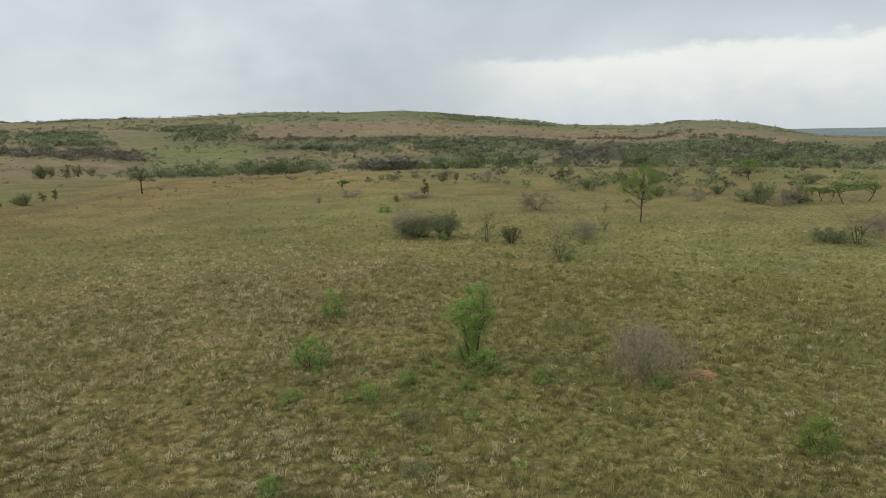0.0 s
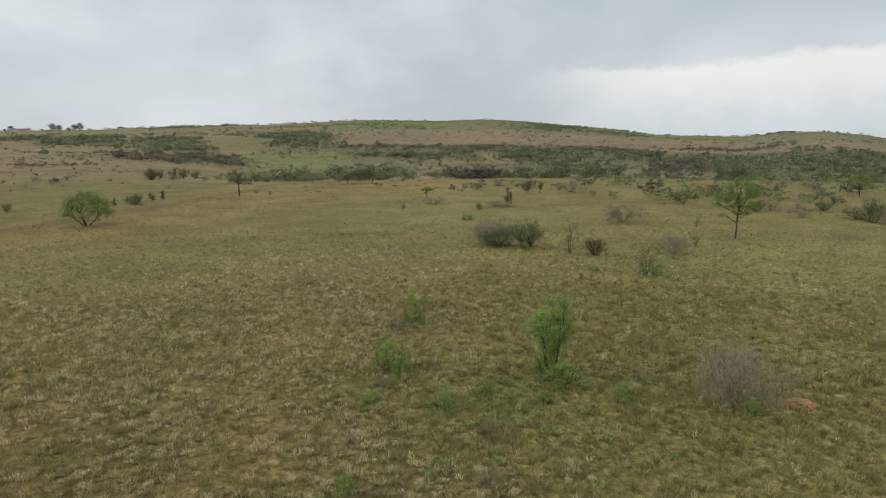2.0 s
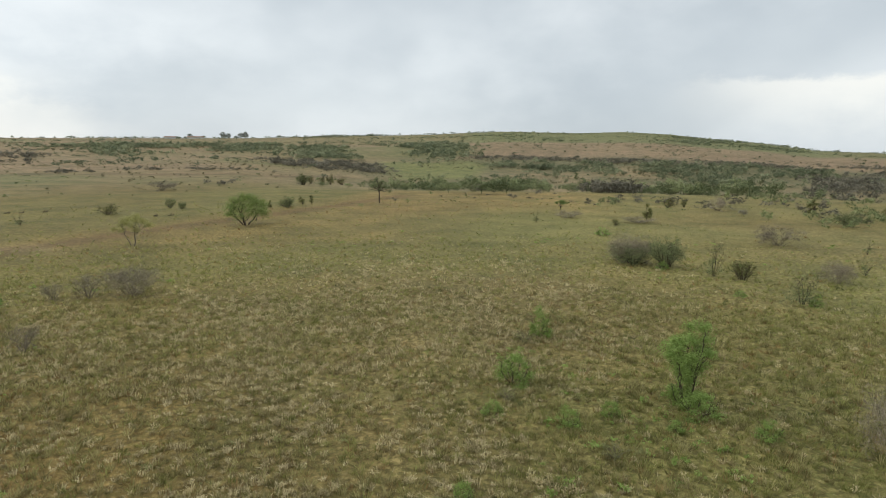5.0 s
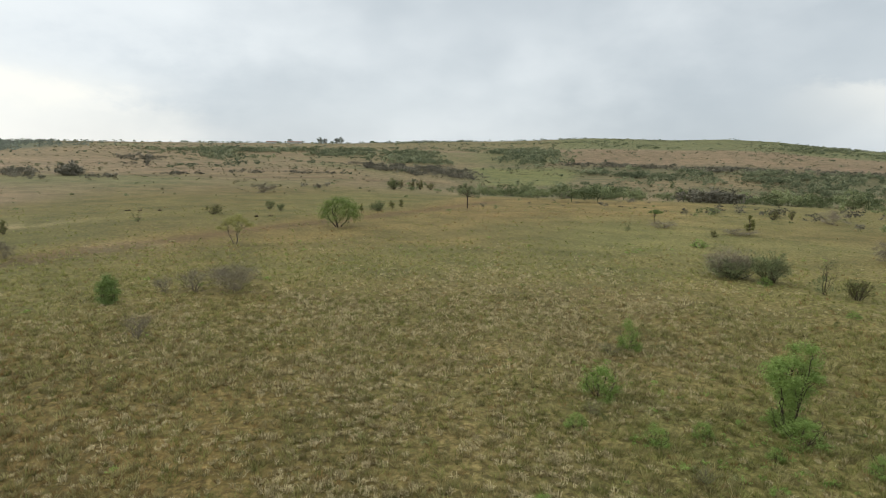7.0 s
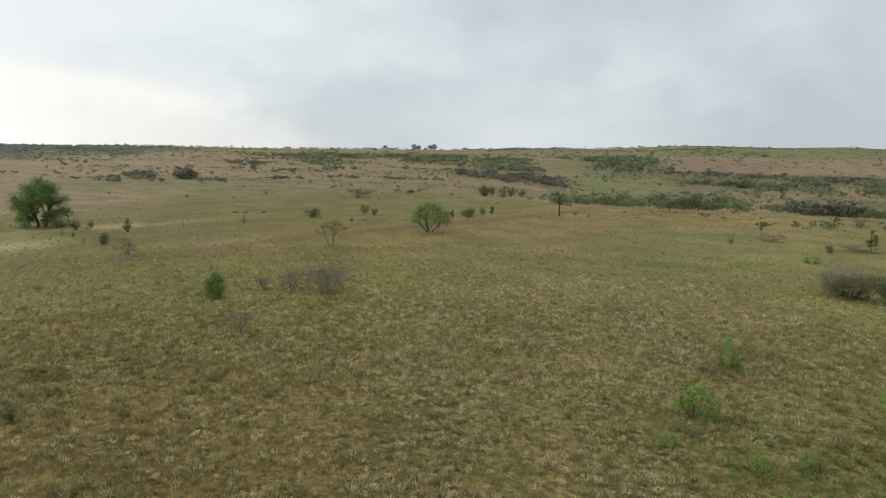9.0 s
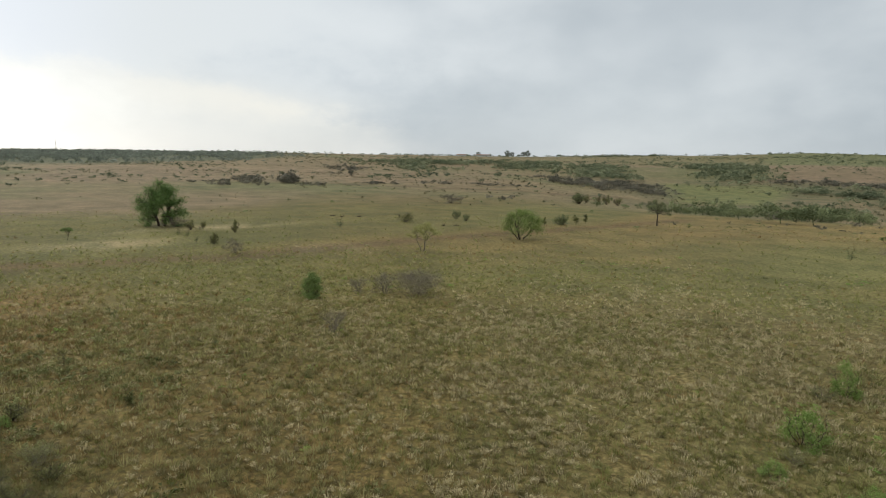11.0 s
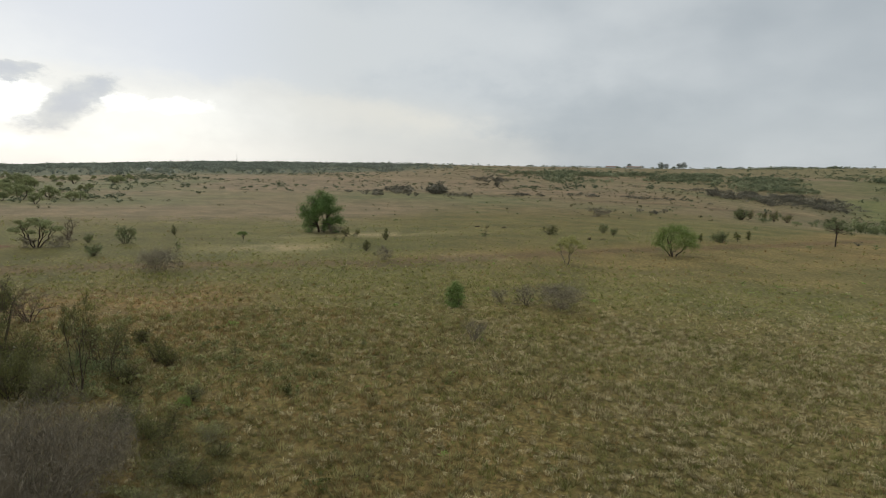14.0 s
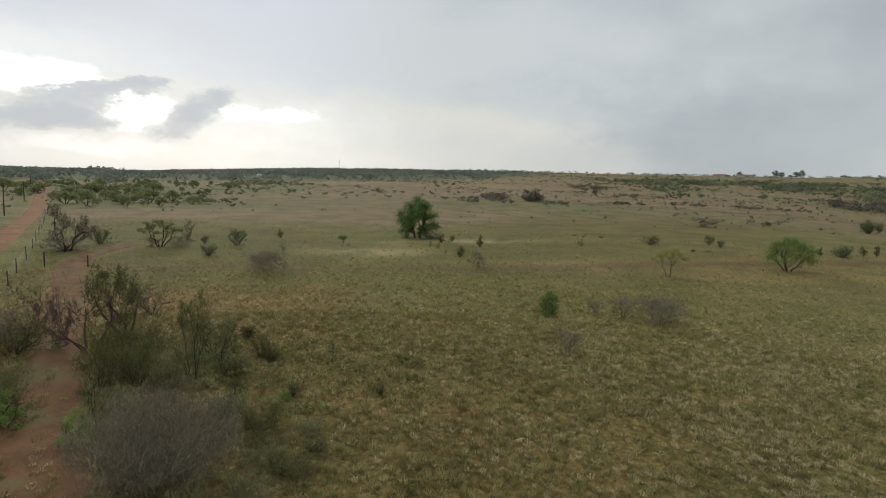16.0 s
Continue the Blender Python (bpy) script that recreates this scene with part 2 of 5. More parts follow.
# distance haze is put into WOODS, FAR_GREEN and FAR_DARK: greyed, paler leaf colours
WOODS = leaf_material("hazed_woodland_leaves", (0.16, 0.18, 0.145), (0.27, 0.295, 0.24), 0.5, 0.15)
BELT = leaf_material("valley_bush_leaves", (0.078, 0.098, 0.042), (0.255, 0.285, 0.14), 0.3, 0.12)
FAR_GREEN = leaf_material("hazed_green_leaves", (0.115, 0.135, 0.076), (0.29, 0.31, 0.185), 0.35, 0.12)
FAR_DARK = leaf_material("hazed_dark_leaves", (0.095, 0.115, 0.07), (0.19, 0.21, 0.125), 0.4, 0.15)
SCRUB = leaf_material("dull_scrub_leaves", (0.12, 0.115, 0.06), (0.23, 0.205, 0.12), 0.3, 0.2)
FAR_BARE = leaf_material("far_bare_twigs", (0.105, 0.098, 0.072), (0.235, 0.215, 0.16), 0.25, 0.12)
TWIG = leaf_material("fine_dry_twigs", (0.052, 0.043, 0.03), (0.36, 0.308, 0.22), 0.0)
GREY_BARK = bark_material("grey_bark", (0.085, 0.07, 0.05), (0.26, 0.22, 0.16))
DARK_BARK = bark_material("dark_bark", (0.03, 0.022, 0.016), (0.10, 0.075, 0.055))
RED_BARK = bark_material("reddish_bark", (0.052, 0.034, 0.025), (0.15, 0.10, 0.074))
POST_WOOD = bark_material("weathered_wood", (0.035, 0.028, 0.022), (0.11, 0.09, 0.07))
WIRE = material("dull_wire", 0.5, 0.8)[0]
WIRE.node_tree.nodes["Principled BSDF"].inputs["Base Color"].default_value = (0.25, 0.24, 0.23, 1)
WALL_WHITE = bark_material("white_plaster", (0.42, 0.41, 0.39), (0.7, 0.69, 0.66))
ROOF_RUST = bark_material("rusty_roof_sheet", (0.17, 0.11, 0.085), (0.30, 0.21, 0.165))
ROOF_GREY = bark_material("roof_sheet", (0.3, 0.3, 0.3), (0.5, 0.5, 0.5))


# ---- the lie of the land ----
def smooth(a, b, v):
    s = np.clip((v - a) / (b - a), 0, 1)
    return s * s * (3 - 2 * s)


def lattice(i, j, seed):
    h = np.sin(i * 127.1 + j * 311.7 + seed * 74.7) * 43758.5453
    return h - np.floor(h)


def value_noise(x, y, size, seed=0):
    """Smooth noise from 0 to 1 with lumps of the given size."""
    u, v = x / size, y / size
    i, j = np.floor(u), np.floor(v)
    u, v = u - i, v - j
    u, v = u * u * (3 - 2 * u), v * v * (3 - 2 * v)
    a = lattice(i, j, seed) * (1 - u) + lattice(i + 1, j, seed) * u
    b = lattice(i, j + 1, seed) * (1 - u) + lattice(i + 1, j + 1, seed) * u
    return a * (1 - v) + b * v


def fbm(x, y, size, seed=0):
    return (value_noise(x, y, size, seed) * 0.55 + value_noise(x, y, size / 2.3, seed + 5) * 0.3
            + value_noise(x, y, size / 5.1, seed + 9) * 0.15)


SKY_AZ = (-180, -60, -40, -31.5, -29.5, -26.6, -24, -21, -18, -15, -11, -7, -3.7, 0, 4, 8, 15, 22, 30, 37, 44, 52, 62, 68, 81, 88, 94, 104, 130, 180)
SKY_EL = (0, -1.45, -1.4, -1.1, -0.6, 0.0, 0.27, 0.24, -0.05, 0.05, 0.2, 0.8, 1.05, 1.55, 1.78, 1.68, 1.82, 1.48, 1.3, 1.05, 0.95, 0.85, 0.75, 0.55, 0.2, -0.2, -0.55, -0.6, -0.3, 0)
RIDGE = 1100.0


def ground_z(x, y):
    """The height of the ground: a flat plateau, a shallow valley ahead, and long low hills round it."""
    x, y = np.asarray(x, float), np.asarray(y, float)
    r, az = np.hypot(x, y), np.degrees(np.arctan2(-x, y))
    top = 10 + RIDGE * np.tan(np.radians(np.interp(az, SKY_AZ, SKY_EL)))
    s = np.clip((r - 170) / (RIDGE - 170), 0, 1)
    hollow = smooth(-75, -55, az) * (1 - smooth(22, 40, az))
    rise = s ** (1.0 + 0.35 * hollow)
    z = top * rise
    z = z - hollow * 5.5 * smooth(146, 245, r) * (1 - smooth(330, 620, r))
    z = z + (fbm(x, y, 22, 1) - 0.5) * 0.35 * smooth(4, 25, r) + (fbm(x, y, 120, 2) - 0.5) * 3.0 * smooth(160, 420, r) * (1 - smooth(900, 1050, r))
    past = smooth(RIDGE, 2000, r)
    plain = -36.0 - 45 * smooth(-28, -15, az) * (1 - smooth(150, 170, az))
    return z * (1 - past) + plain * past


def polar(az, r):
    a = np.radians(az)
    return -np.sin(a) * r, np.cos(a) * r


def line_gap(x, y, points):
    """The distance to a line of points."""
    best = np.full(np.shape(x), 1e9)
    for (ax, ay), (bx, by) in zip(points, points[1:]):
        dx, dy = bx - ax, by - ay
        s = np.clip(((x - ax) * dx + (y - ay) * dy) / (dx * dx + dy * dy), 0, 1)
        best = np.minimum(best, np.hypot(x - ax - s * dx, y - ay - s * dy))
    return best


ROAD = [(-50, -22), (-70, -21), (-88.5, -22.4), (-130, -28.2), (-164, -33.8), (-222, -45), (-290, -57), (-420, -82)]
TRACK = [(-14, -3.0), (-20.6, -4.4), (-24.5, -5.4), (-30, -6.2), (-40, -7.4), (-58.5, -10.2), (-68, -11.9), (-77, -11.0), (-86, -8)]
FAINT = [(-67, -10), (-66, 4), (-61.7, 23.7), (-59.3, 27.2), (-60.1, 32.9), (-60.4, 39.2), (-60.0, 46.2), (-61.4, 56.4), (-59.6, 71.6), (-57.2, 92.2), (-56.3, 127.0)]


FAR_LINE = [(-235, 120), (-187, 145), (-158, 162), (-132, 181), (-133, 238), (-104, 265)]


def cover(x, y):
    """What covers the ground: shares of dry straw, green, rusty grass and bare earth."""
    r, az = np.hypot(x, y), np.degrees(np.arctan2(-x, y))
    a, b, c = fbm(x, y, 17, 21), fbm(x, y, 5.5, 22), fbm(x, y, 90, 23)
    ahead = smooth(-16, 14, az)
    near = 1 - smooth(42, 62, r)
    dry = near * (0.02 + 0.72 * ahead) + (a - 0.5) * 1.5 + (b - 0.5) * 0.5 + 0.1
    band = smooth(44, 54, r) * (1 - smooth(82, 100, r)) * (1 - smooth(45, 75, az))
    green = 0.6 - 0.42 * ahead * near + 0.3 * band + (fbm(x, y, 24, 31) - 0.5) * 1.3
    lush = np.exp(-((x + 1.2) ** 2 + (y - 22.5) ** 2) / 52)
    dry, green = dry - 0.7 * lush, green + 0.6 * lush
    damp = np.exp(-(x + 46) ** 2 / 70 - (y - 19) ** 2 / 170)
    dry, green = dry - 0.6 * damp, green + 0.7 * damp
    sere = smooth(58, 78, r) * (1 - smooth(150, 165, r)) * (1 - smooth(-12, 2, az))
    dry, green = dry + 0.55 * sere, green - 0.35 * sere
    past = smooth(60, 72, -x)
    green = green + 0.35 * past * (1 - smooth(120, 165, r))
    rust = smooth(92, 118, r) * (1 - smooth(150, 165, r)) * smooth(2, 9, az) * (1 - smooth(24, 30, az)) + 0.75 * smooth(54, 80, r) * (1 - smooth(150, 165, r)) * (1 - past) * smooth(12, 28, az)
    rust = rust + 0.9 * smooth(33, 40, r) * (1 - smooth(50, 57, r)) * smooth(72, 82, az) + 0.5 * smooth(0.6, 0.75, a) * near * smooth(60, 80, az) + (b - 0.5) * 0.4 - 0.05
    return np.clip(dry, 0, 1), np.clip(green, 0, 1), np.clip(rust, 0, 1), r, az, c


def cover_colour(x, y):
    dry, green, rust, r, az, c = cover(x, y)
    col = np.zeros((len(x), 3))
    base = np.array((0.142, 0.112, 0.04))
    col[:] = base
    for share, tone in ((dry * 0.75, (0.152, 0.121, 0.05)), (green * 0.8, (0.166, 0.158, 0.056)), (rust * 0.7, (0.225, 0.155, 0.06))):
        col += (np.array(tone) - col) * share[:, None]
    # cover gets darker towards the west and in parts of the middle distance
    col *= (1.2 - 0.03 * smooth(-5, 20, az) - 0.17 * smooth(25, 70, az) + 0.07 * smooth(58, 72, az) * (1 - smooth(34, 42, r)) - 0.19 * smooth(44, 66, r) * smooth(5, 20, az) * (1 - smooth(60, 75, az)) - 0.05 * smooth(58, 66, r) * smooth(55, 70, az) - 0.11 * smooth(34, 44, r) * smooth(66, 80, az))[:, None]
    west = smooth(52, 70, az)
    col *= 1 + (np.array((0.08, -0.01, -0.1)) * smooth(20, 60, az)[:, None])
    meadow = smooth(50, 62, r) * (1 - smooth(95, 130, r)) * smooth(50, 68, az)
    col *= 1 + np.array((-0.07, 0.01, -0.08)) * meadow[:, None]
    far = smooth(150 - 42 * west, 215 - 75 * west, r + (fbm(x, y, 30, 45) - 0.5) * 30)
    straw, herb, bushy, pink = np.array((0.235, 0.173, 0.095)), np.array((0.155, 0.145, 0.064)), np.array((0.135, 0.122, 0.062)), np.array((0.228, 0.162, 0.10))
    n = fbm(x, y, 140, 41)
    streak = fbm(x, y, 45, 43)
    plain = straw + (herb - straw) * smooth(0.5, 0.72, n * 0.6 + streak * 0.4)[:, None]
    plain = plain * (0.78 + 0.3 * streak)[:, None]
    hollow = smooth(-75, -55, az) * (1 - smooth(24, 36, az))
    valley = bushy + (straw - bushy) * smooth(0.5, 0.68, n * 0.6 + streak * 0.4)[:, None]
    hill = pink + (herb - pink) * np.maximum(smooth(640, 800, r), smooth(0.52, 0.66, n))[:, None]
    away = valley + (hill - valley) * smooth(430, 500, r)[:, None]
    away = plain + (away - plain) * hollow[:, None]
    # fields and slopes of their own colour: bearings, distances, colour and strength
    edge = (fbm(x, y, 60, 47) - 0.5)
    for a0, a1, r0, r1, tone, much in ((-19, 18, 475, 700, pink, 0.9), (-12, 18, 690, 1200, (0.15, 0.155, 0.066), 0.85), (-33, -17, 560, 1200, (0.165, 0.155, 0.085), 0.85),
                                       (17, 25.5, 296, 430, (0.165, 0.17, 0.06), 0.85), (-1, 5, 300, 380, straw, 0.8), (6, 17, 240, 330, (0.2, 0.155, 0.088), 0.6),
                                       (26, 60, 270, 300, straw, 0.5), (40, 80, 250, 420, pink, 0.5), (18, 46, 640, 1100, (0.19, 0.155, 0.075), 0.7)):
        m = smooth(a0 - 1.2, a0 + 1.2, az + edge * 4) * (1 - smooth(a1 - 1.2, a1 + 1.2, az + edge * 4)) * smooth(r0 - 14, r0 + 14, r + edge * 70) * (1 - smooth(r1 - 14, r1 + 14, r + edge * 70))
        away = away + (np.array(tone) * (0.85 + 0.3 * streak)[:, None] - away) * (m * much)[:, None]
    woods = smooth(600, 690, r + 12 * np.clip(az - 60, 0, 16) + edge * 90) * smooth(57, 63, az) * (1 - smooth(140, 160, az))
    away = away + (np.array((0.085, 0.10, 0.055)) - away) * (woods * 0.9)[:, None]
    # haze over the far plain is painted into its colour, blue-grey with distance
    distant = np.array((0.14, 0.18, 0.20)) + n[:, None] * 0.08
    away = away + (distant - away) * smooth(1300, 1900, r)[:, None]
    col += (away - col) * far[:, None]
    for px, py, pw, ph in ((-76, 21, 6.5, 4.0), (-88, 38, 12, 3), (-60, 40, 4, 3)):
        pale = np.exp(-((x - px) / ph) ** 2 - ((y - py) / pw) ** 2) * smooth(0.1, 0.45, value_noise(x, y, 2.5, 61))
        col += (np.array((0.37, 0.29, 0.155)) - col) * (0.9 * pale)[:, None]
    earth = np.array((0.25, 0.145, 0.075))
    g = 1 - smooth(1.5, 4.0, line_gap(x, y, FAR_LINE) + (value_noise(x, y, 9, 78) - 0.5) * 3)
    col += (np.array((0.13, 0.09, 0.05)) - col) * (g * 0.75)[:, None]
    for points, wide, much, earth in ((ROAD, 7.0, 0.75, np.array((0.15, 0.148, 0.052))), (ROAD, 2.6, 0.7, earth), (TRACK, 2.1, 0.6, earth), (FAINT, 2.9, 0.6, np.array((0.135, 0.082, 0.04)))):
        g = 1 - smooth(wide * 0.45, wide, line_gap(x, y, points) + (value_noise(x, y, 2.5, 77) - 0.5) * 1.4)
        col += (earth - col) * (g * much)[:, None]
    return col


def sheet_mesh(name, verts, faces, mat):
    me = bpy.data.meshes.new(name)
    v, f = np.asarray(verts, np.float32), np.asarray(faces, np.int32)
    k = f.shape[1]
    me.vertices.add(len(v))
    me.vertices.foreach_set("co", v.ravel())
    me.loops.add(f.size)
    me.loops.foreach_set("vertex_index", f.ravel())
    me.polygons.add(len(f))
    me.polygons.foreach_set("loop_start", np.arange(0, f.size, k, dtype=np.int32))
    me.update(calc_edges=True)
    me.materials.append(mat)
    return me


def part(name, me, parent, label=""):
    ob = new(name, me)
    ob.parent = parent
    return tagged(ob, label)


def ground_sheet():
    az = np.concatenate([np.arange(-180, -50, 4.0), np.arange(-50, 120, 0.6), np.arange(120, 180, 4.0)])
    rad = np.concatenate([[0.5, 2.0], np.geomspace(4, 200, 140), np.geomspace(206, 4900, 105)])
    A, R = np.meshgrid(az, rad)
    x, y = polar(A.ravel(), R.ravel())
    v = np.stack([x, y, ground_z(x, y)], 1)
    na, nr = len(az), len(rad)
    i, j = np.meshgrid(np.arange(nr - 1), np.arange(na), indexing="ij")
    k = (j + 1) % na
    f = np.stack([i * na + j, (i + 1) * na + j, (i + 1) * na + k, i * na + k], -1).reshape(-1, 4)[:, ::-1]
    v = np.vstack([v, [[0, 0, 0]]])
    me = sheet_mesh("ground", v, f, GROUND)
    bm = bmesh.new()
    bm.from_mesh(me)
    bm.verts.ensure_lookup_table()
    for q in range(na):
        bm.faces.new((bm.verts[q], bm.verts[len(v) - 1], bm.verts[(q + 1) % na]))
    bmesh.ops.recalc_face_normals(bm, faces=bm.faces)
    bm.to_mesh(me)
    bm.free()
    at = me.attributes.new("cover", "FLOAT_COLOR", "POINT")
    col = np.ones((len(v), 4), np.float32)
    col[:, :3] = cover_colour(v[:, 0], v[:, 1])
    at.data.foreach_set("color", col.ravel())
    me.polygons.foreach_set("use_smooth", np.ones(len(me.polygons), bool))
    if me.polygons[100].normal.z < 0:
        me.flip_normals()
    return tagged(new("ground", me), "grassland ground with dry and green grass and red earth", "ground", kind="structure")


def ribbon(name, points, width, mat, label, category, seed):
    """An earth way laid over the ground, with ragged edges and two worn ruts."""
    pts, out = [Vector((*p, 0)) for p in points], []
    for a, b in zip(pts, pts[1:]):
        n = max(1, int((b - a).length / 0.8))
        out += [a.lerp(b, k / n) for k in range(n)]
    out.append(pts[-1])
    xy = np.array([(p.x, p.y) for p in out])
    for _ in range(12):
        xy[1:-1] = (xy[:-2] + xy[1:-1] * 2 + xy[2:]) / 4
    d = np.gradient(xy, axis=0)
    d /= np.linalg.norm(d, axis=1)[:, None]
    side = np.stack([-d[:, 1], d[:, 0]], 1)
    across = np.array((-1, -0.8, -0.55, -0.3, 0, 0.3, 0.55, 0.8, 1))
    rut = np.array((-0.12, 0.015, -0.01, 0.01, 0.04, 0.01, -0.01, 0.015, -0.12))
    s = np.arange(len(xy)) * 0.8
    wl = width / 2 * (0.72 + 0.5 * fbm(s, s * 0, 4.0, seed))
    wr = width / 2 * (0.72 + 0.5 * fbm(s, s * 0, 4.0, seed + 3))
    rows = []
    for c, h in zip(across, rut):
        w = np.where(c < 0, wl, wr) * c
        p = xy + side * w[:, None]
        rows.append(np.column_stack([p, ground_z(p[:, 0], p[:, 1]) + 0.02 + h + 0.0004 * np.hypot(p[:, 0], p[:, 1])]))
    v = np.stack(rows, 1).reshape(-1, 3)
    m = len(across)
    i, j = np.meshgrid(np.arange(len(xy) - 1), np.arange(m - 1), indexing="ij")
    f = np.stack([i * m + j, i * m + j + 1, (i + 1) * m + j + 1, (i + 1) * m + j], -1).reshape(-1, 4)
    me = sheet_mesh(name, v, f, mat)
    me.polygons.foreach_set("use_smooth", np.ones(len(me.polygons), bool))
    if me.polygons[0].normal.z < 0:
        me.flip_normals()
    return tagged(new(name, me), label, category, kind="structure")


ground_sheet()
ribbon("dirt_road", ROAD, 2.9, ROAD_EARTH, "straight red dirt road beside a wire fence", "road", 3)
ribbon("dirt_track", TRACK, 2.9, TRACK_EARTH, "worn red earth track between bushes", "track", 9)


# ---- plants ----
def tubes(p, q, r0, r1, sides=4):
    """Tapered prisms from p to q."""
    d = q - p
    d = d / np.maximum(np.linalg.norm(d, axis=1), 1e-6)[:, None]
    ref = np.where(np.abs(d[:, 2:3]) > 0.9, np.array([[1.0, 0, 0]]), np.array([[0, 0, 1.0]]))
    u = np.cross(d, ref)
    u /= np.linalg.norm(u, axis=1)[:, None]
    w = np.cross(d, u)
    a = np.arange(sides) * 2 * np.pi / sides
    ring = np.cos(a)[None, :, None] * u[:, None] + np.sin(a)[None, :, None] * w[:, None]
    v = np.concatenate([p[:, None] + ring * r0[:, None, None], (q + d * r1[:, None] * 0.5)[:, None] + ring * r1[:, None, None]], 1)
    k = np.arange(sides)
    one = np.stack([k, (k + 1) % sides, (k + 1) % sides + sides, k + sides], 1)
    f = (np.arange(len(p)) * 2 * sides)[:, None, None] + one[None]
    return v.reshape(-1, 3), f.reshape(-1, 4)


def leaf_quads(rng, centres, size, slim=0.5, up=0.3, outward=None):
    """A small leaf at each centre, turned at random, or facing outward from its clump."""
    n = len(centres)
    if outward is None:
        a = rng.normal(size=(n, 3)) + (0, 0, up)
        a /= np.linalg.norm(a, axis=1)[:, None]
        b = np.cross(a, rng.normal(size=(n, 3)))
    else:
        face = outward + rng.normal(0, 0.55, (n, 3))
        a = np.cross(face, rng.normal(size=(n, 3)))
        a /= np.maximum(np.linalg.norm(a, axis=1), 1e-6)[:, None]
        b = np.cross(face, a)
    b /= np.maximum(np.linalg.norm(b, axis=1), 1e-6)[:, None]
    s = (size * rng.uniform(0.6, 1.4, n))[:, None]
    v = np.stack([centres - a * s / 2, centres + b * s * slim / 2, centres + a * s / 2, centres - b * s * slim / 2], 1)
    return v.reshape(-1, 3), np.arange(4 * n).reshape(n, 4)


def skeleton_of(rng, stems, depth, fork, lean, wander, rise, first, shrink, low):
    segs, tips = [], []

    def aside(d, much=0.55):
        e = d + rng.normal(0, much, 3)
        return e / np.linalg.norm(e)

    def grow(p, d, length, rad, level):
        n = 4 if level == 0 else 3
        for k in range(n):
            d = d + rng.normal(0, wander, 3) + np.array((0, 0, rise))
            d = d / np.linalg.norm(d)
            q = p + d * length / n
            end = rad * (1 - 0.3 / n)
            segs.append((p, q, rad, end, level))
            p, rad = q, end
            if level < depth and k < n - 1 and (k or level) and rng.random() < (low if level == 0 else 0.4):
                grow(p, aside(d, 0.9 if level == 0 else 0.55), length * (0.8 if level == 0 else 0.5), rad * 0.55, min(level + 1, depth))
        if level >= depth:
            tips.append(p)
            return
        for _ in range(fork + (rng.random() < 0.3)):
            grow(p, aside(d), length * rng.uniform(0.75, 1.1) * shrink, rad * 0.62, level + 1)

    for k in range(stems):
        a, s = (k + rng.uniform(0, 0.8)) * 2 * np.pi / stems * (1 if stems < 9 else 7.3), rng.uniform(0.15, 1) * lean
        d = np.array((np.cos(a) * s, np.sin(a) * s, 1.0))
        grow(np.array((np.cos(a), np.sin(a), 0)) * 0.03 * stems ** 0.5 * rng.random(), d / np.linalg.norm(d), first * rng.uniform(0.75, 1.15), 1.0, 0)
    return segs, np.array(tips)


def crooked_of(rng, stems, depth, lean, wander, rise):
    """Limbs that kink at every joint and fork sideways, as on old thorn trees."""
    segs, tips = [], []

    def grow(p, d, length, rad, level):
        n = (6, 5, 4, 4, 3, 3)[level]
        for k in range(n):
            d = d + rng.normal(0, wander, 3) * (1, 1, 0.7) + np.array((0, 0, rise))
            d = d / np.linalg.norm(d)
            q = p + d * length / n
            end = rad * (1 - 0.6 / n)
            segs.append((p, q, rad, end, level))
            p, rad = q, end
            if level < depth and (k > 1 or level > 0) and rng.random() < 0.8:
                e = np.cross(d, rng.normal(size=3))
                e = d * 0.55 + e / np.linalg.norm(e) * 0.85 + (0, 0, 0.12)
                grow(p, e / np.linalg.norm(e), length * rng.uniform(0.4, 0.66), rad * rng.uniform(0.45, 0.65), level + 1)
        tips.append(p)

    for k in range(stems):
        a, s = (k + rng.uniform(0, 0.7)) * 6.283 / stems, rng.uniform(0.5, 1) * lean
        d = np.array((math.cos(a) * s, math.sin(a) * s, 1.0))
        grow(np.array((math.cos(a), math.sin(a), 0)) * 0.02 * stems, d / np.linalg.norm(d), rng.uniform(0.8, 1.15), 1.0, 0)
    return segs, np.array(tips)


